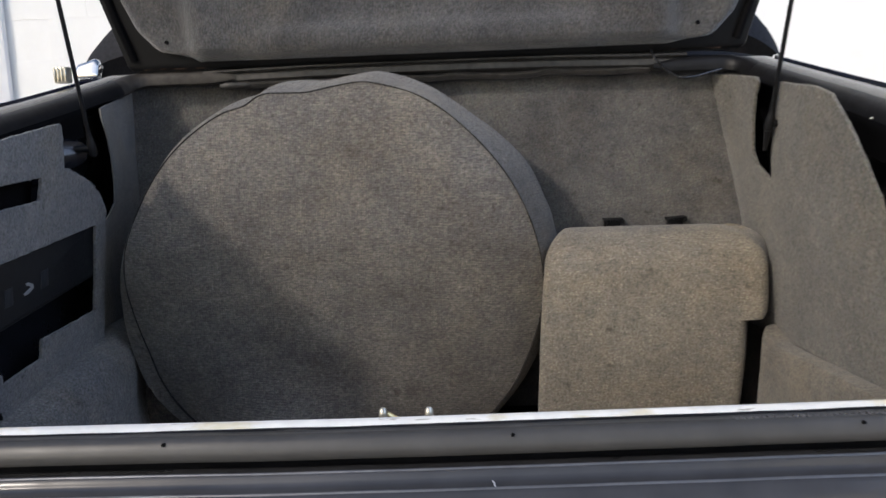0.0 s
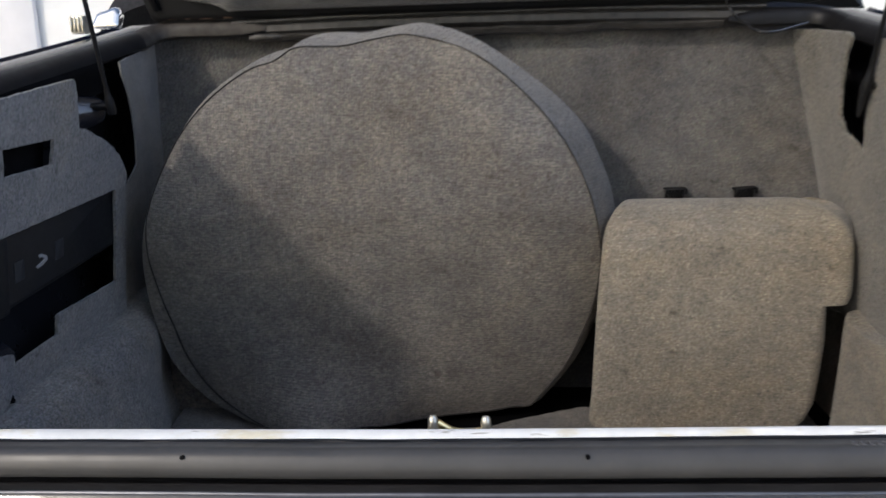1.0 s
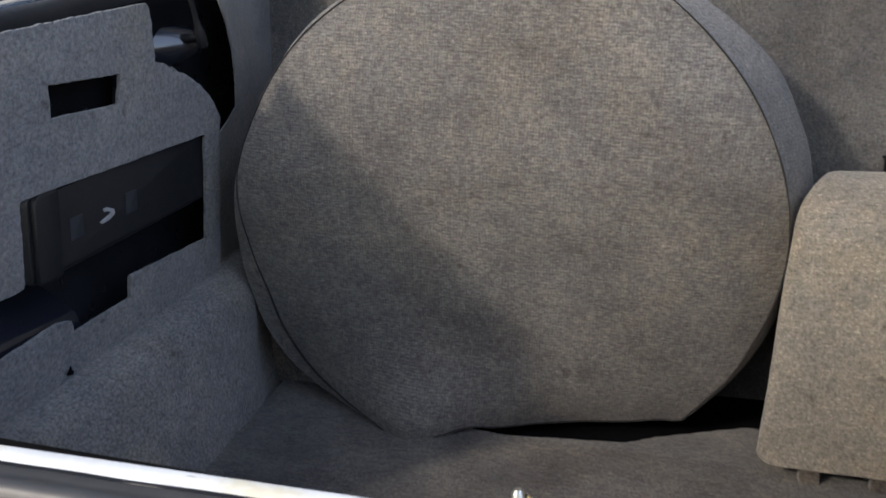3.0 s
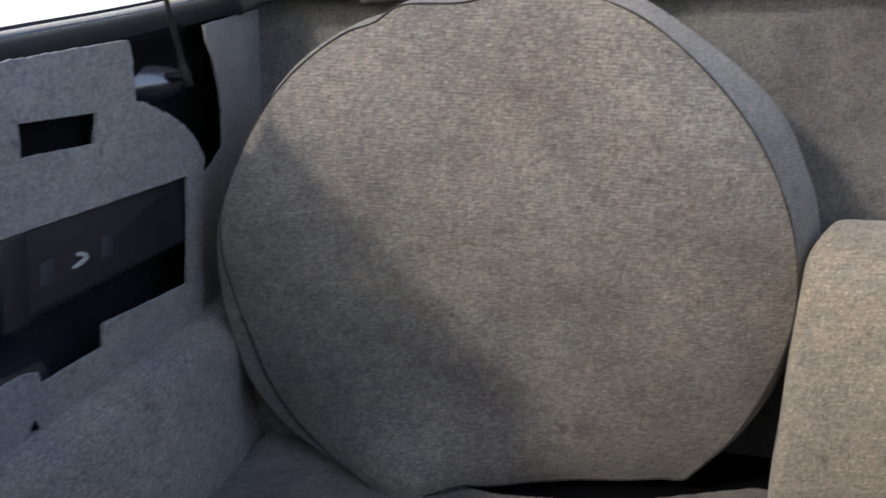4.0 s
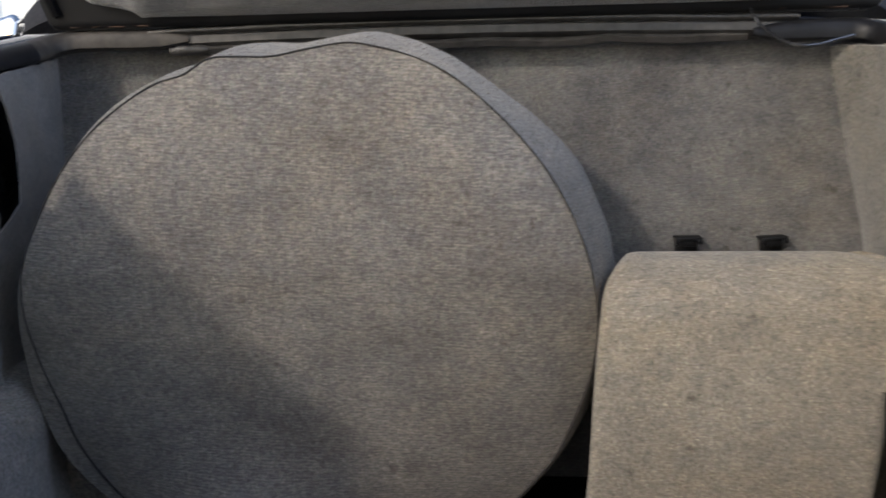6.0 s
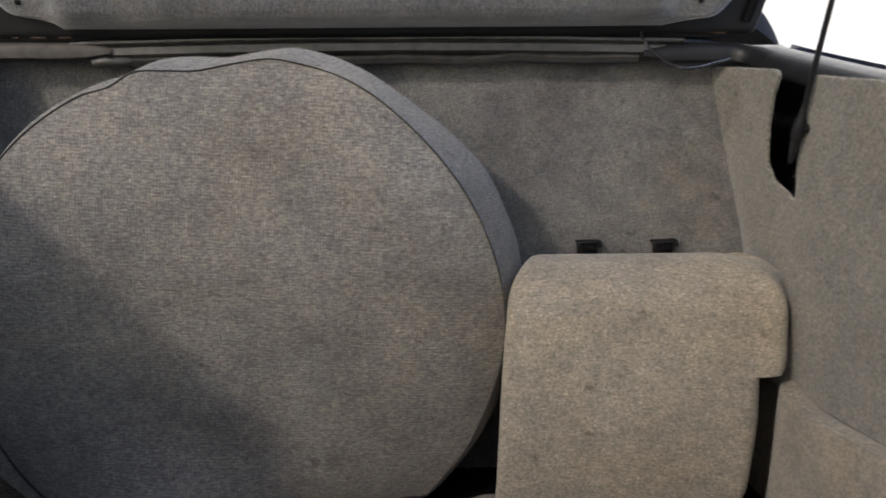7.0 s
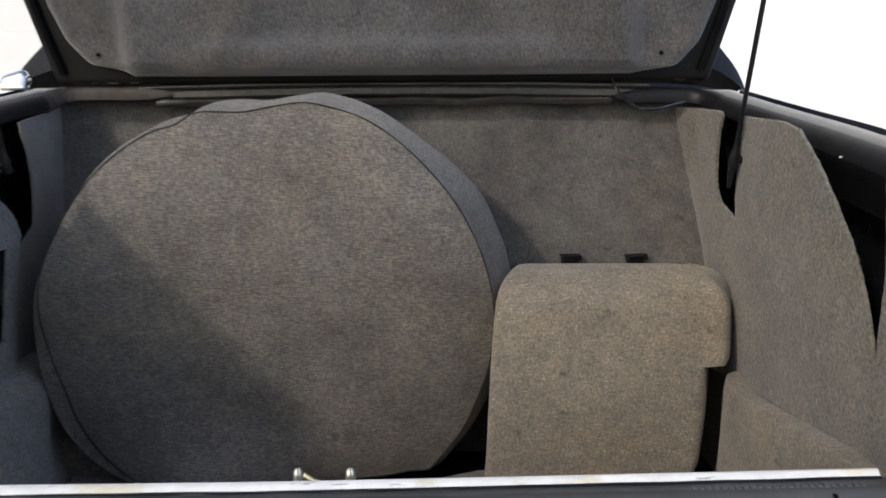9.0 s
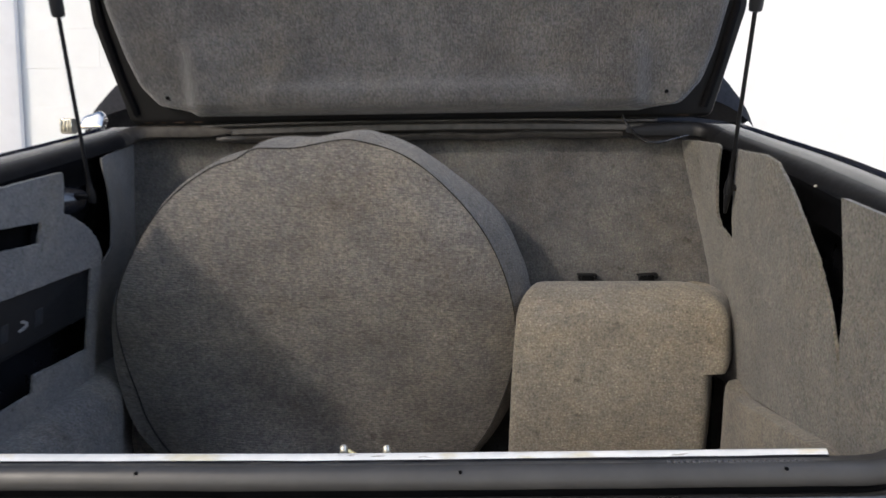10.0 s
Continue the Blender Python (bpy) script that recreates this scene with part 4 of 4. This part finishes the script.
for k in range(64):
    th = 2 * math.pi * k / 64
    rows.append([(CX + 0.02 + math.cos(th) * (0.25 + 0.06 * math.cos(a)), 0.735 + 0.07 * math.sin(a), 0.86 + math.sin(th) * (0.25 + 0.06 * math.cos(a))) for a in [2 * math.pi * q / 12 for q in range(12)]])
grid(bm, rows + [rows[0]], True)
part("tyre", bm, M_TYRE, spare, "black rubber tyre inside the cover")

# ---- battery box cover ----
box = thing("battery_box_cover", (0.36, 0.70, FZ), "beige-grey carpeted battery box cover on short feet", "battery box")
B0, B1 = 0.556, 0.906


def box_l(z):
    x = 0.177 + 0.012 * max(0, (z - 0.60)) / 0.28 - 0.004 * gauss(z - B0, 0.03)
    x += 0.004 * max(0, (z - 0.70) / 0.144) ** 2 if z < 0.844 else 0.004
    if z > 0.844:
        x += 0.052 * (1 - math.sqrt(max(0, 1 - ((z - 0.848 + 0.004) / 0.0625) ** 2)))
    if z < B0 + 0.016:
        x += 0.014 * (1 - math.sqrt(max(0, 1 - ((B0 + 0.016 - z) / 0.0165) ** 2)))
    return x


def box_r(z, upper):
    if upper:
        x = 0.558 - 0.006 * gauss(z - 0.757, 0.008)
        if z > 0.848:
            x -= 0.080 * (1 - math.sqrt(max(0, 1 - ((z - 0.848) / 0.0585) ** 2)))
        return x
    return 0.522 - 0.013 * max(0, (0.71 - z) / 0.15) ** 1.5 - 0.022 * max(0, (0.595 - z) / 0.039) ** 2


def box_front(z):
    y = 0.574 + 0.004 * max(0, (0.70 - z) / 0.12) + 0.010 * max(0, (z - 0.70) / 0.14)
    if z > 0.830:
        y += 0.085 * (1 - math.sqrt(max(0, 1 - ((z - 0.830) / 0.0765) ** 2)))
    return y


zs = [(B0 + 0.016 * (1 - math.cos(k * math.pi / 12)), False) for k in range(7)] + [(0.588 + 0.166 * k / 18, False) for k in range(1, 19)] + [(0.7555, False), (0.757, True)] + [(0.757 + 0.077 * k / 8, True) for k in range(1, 9)] + [(0.834 + 0.072 * math.sin(k * math.pi / 24), True) for k in range(1, 13)]
rows = []
for z, up in zs:
    xl, xr, y0 = box_l(z), box_r(z, up), box_front(z)
    rl, rr = 0.012, 0.020
    row = [(xl + 0.036, 0.84, z), (xl + 0.022, 0.75, z), (xl + 0.012, 0.68, z)]
    row += [(xl + rl * (1 - math.cos(a)), y0 + rl * (1 - math.sin(a)), z) for a in [math.pi / 2 * k / 5 for k in range(6)]]
    row += [(xl + rl + (xr - xl - rl - rr) * k / 20, y0 + 0.0012 * noise.noise(Vector((k * 0.4, z * 14, 6))), z) for k in range(1, 20)]
    row += [(xr - rr * (1 - math.cos(a)), y0 + rr * (1 - math.sin(a)), z) for a in [math.pi / 2 * (1 - k / 5) for k in range(6)]]
    row += [(xr + 0.024, 0.66, z), (xr + 0.030, 0.72, z), (xr + 0.034, 0.84, z)]
    rows.append([(x, max(y, y0), zz) for x, y, zz in row])
bm = bmesh.new()
rows = [[(x, y, z - 0.30 * max(0, y - 0.665) * max(0, (z - 0.80) / 0.10)) for x, y, z in row] for row in rows]
vs = grid(bm, rows)
bm.faces.new(vs[-1])
shell = part("cover_shell", bm, M_BOX, box)
for x in (0.236, 0.315, 0.44):
    bm = block(bmesh.new(), (x - 0.012, 0.586, FZ - 0.001), (x + 0.012, 0.602, B0 + 0.02), 0.003)
    part("foot", bm, M_FLOOR, box)

# clips on the back wall above the box
for x, lean in ((0.341, 0.01), (0.462, 0.07)):
    bm = bmesh.new()
    block(bm, (-0.019, 0.818, 0.0225), (0.019, 0.850, 0.0265), 0.0015)
    block(bm, (-0.016, 0.838, 0.0), (0.016, 0.848, 0.025), 0.0015)
    block(bm, (-0.019, 0.818, 0.0165), (-0.013, 0.822, 0.0255), 0.001)
    block(bm, (0.013, 0.818, 0.0165), (0.019, 0.822, 0.0255), 0.001)
    block(bm, (-0.012, 0.826, 0.012), (0.012, 0.830, 0.0235), 0.001)
    bmesh.ops.transform(bm, verts=bm.verts[:], matrix=Matrix.Translation((x, 0, 0.8725)) @ Matrix.Rotation(-lean, 4, "Y"))
    tagged(solo("clip", bm, M_LID, "black plastic retaining clip on the back wall carpet", "clip"), group="clips above the battery box")

# ---- compact disc changer in the side panel ----
changer = thing("disc_changer", (-0.58, 0.42, 0.82), "black disc changer mounted in the side panel cut-out", "disc changer")


def on_changer(u, v, w):
    """u along, v up on the changer's face, w out of it into the boot."""
    return Vector((-0.566 + w - 0.10 * (0.9 - v), 0.30 + u, v + 0.13 * (u - 0.27)))


bm = sheet([rounded([(-0.035, 0.868, 0.006), (0.285, 0.858, 0.004), (0.285, 0.955, 0.006), (-0.035, 0.960, 0.012)])], lambda u, v, w: on_changer(u, v, w - 0.05), 0.10, 0.004)
part("body", bm, M_PLASTIC, changer)
bm = sheet([rounded([(-0.002, 0.871, 0.003), (0.282, 0.861, 0.003), (0.282, 0.952, 0.003), (-0.002, 0.956, 0.003)])], lambda u, v, w: on_changer(u, v, w + 0.002), 0.004, 0.001)
cap = sheet([rounded([(-0.034, 0.868, 0.004), (-0.006, 0.866, 0.002), (-0.006, 0.958, 0.002), (-0.034, 0.961, 0.010)])], lambda u, v, w: on_changer(u, v, w + 0.004), 0.010, 0.003)
part("end_cap", cap, M_PLASTIC, changer, "black plastic end cap")
front = part("sliding_door", bm, M_PLASTIC, changer, "black plastic sliding door")
for u0, v0 in ((0.014, 0.895), (0.106, 0.892)):
    bm = sheet([rounded([(u0, v0, 0.001), (u0 + 0.020, v0 - 0.001, 0.001), (u0 + 0.020, v0 + 0.024, 0.001), (u0, v0 + 0.025, 0.001)])], lambda u, v, w: on_changer(u, v, w + 0.0045), 0.0012, 0.0003)
    part("print_panel", bm, M_GREYBAR, front)
bm = sheet([[Vector(p) for p in ((0.0604, 0.9203), (0.0632, 0.9151), (0.0725, 0.9131), (0.0767, 0.9085), (0.0647, 0.906), (0.0533, 0.9033), (0.0583, 0.8995), (0.0725, 0.9002), (0.0853, 0.9045), (0.0831, 0.9122), (0.0689, 0.9196))]], lambda u, v, w: on_changer(0.064 + (u - 0.058) * 0.8, 0.903 + (v - 0.908) * 0.8, w + 0.0048), 0.0012, 0.0002)
part("emblem", bm, M_SILVER, front, "small silver emblem")
bm = bmesh.new()
slab(bm, [[(-0.672, y, 0.812), (-0.640, y, 0.790), (-0.604, y, 0.768), (-0.598, y, 0.760), (-0.597, y, 0.735)] for y in (0.10, 0.14, 0.20, 0.26, 0.31, 0.345)], (-0.006, 0, -0.004))
solo("bracket", bm, M_GLOSS, "black metal bracket below the disc changer", "bracket")

# ---- striker on the sill ----
striker = thing("lid_striker", (0.012, 0.05, 0.80), "worn brass-plated striker loop on the sill", "lid striker")
for x in (-0.011, 0.036):
    bm = bmesh.new()
    tube(bm, [(x, 0.057, 0.778), (x, 0.057, 0.800), (x, 0.0575, 0.8055), (x, 0.058, 0.808)], [0.0046, 0.0046, 0.0042, 0.0024], 14)
    part("post", bm, M_STEEL, striker)
bm = bmesh.new()
tube(bm, bend([(-0.008, 0.060, 0.800), (0.002, 0.062, 0.793), (0.012, 0.062, 0.790), (0.024, 0.062, 0.790), (0.034, 0.060, 0.793)], 5), 0.0040, 12)
part("loop", bm, M_BRASS, striker)
bm = block(bmesh.new(), (-0.025, 0.035, 0.770), (0.050, 0.066, 0.780), 0.003)
part("plate", bm, M_STEEL, striker)

# ---- seal strip and cable under the hinge gutter ----
bm = bmesh.new()
rows = []
for i in range(61):
    x = -0.385 + 0.79 * i / 60
    w = 0.003 * noise.noise(Vector((x * 10, 1, 0))) + 0.004 * gauss(x - 0.22, 0.02)
    rows.append([(x, a, b + w) for a, b in ((0.822, 1.180), (0.808, 1.183), (0.803, 1.178), (0.809, 1.171), (0.830, 1.171))])
grid(bm, rows, False)
tube(bm, bend([(-0.400, 0.806, 1.175), (-0.392, 0.803, 1.176), (-0.375, 0.802, 1.177), (-0.345, 0.806, 1.177)], 4), [0.003] + [0.0065] * 4 + [0.0072] * 4 + [0.006] * 3 + [0.004], 10)
solo("seal_strip", bm, M_DUSTY, "loose grey-black rubber strip along the carpet's top edge", "rubber strip")
bm = bmesh.new()
tube(bm, bend([(0.402, 0.790, 1.212), (0.405, 0.780, 1.200), (0.414, 0.768, 1.184), (0.424, 0.735, 1.167), (0.437, 0.706, 1.156), (0.460, 0.708, 1.156), (0.488, 0.718, 1.1625), (0.5116, 0.726, 1.168)], 6), 0.0023, 8)
solo("cable", bm, M_CABLE, "thin black cable hanging below the lid hinge", "cable")
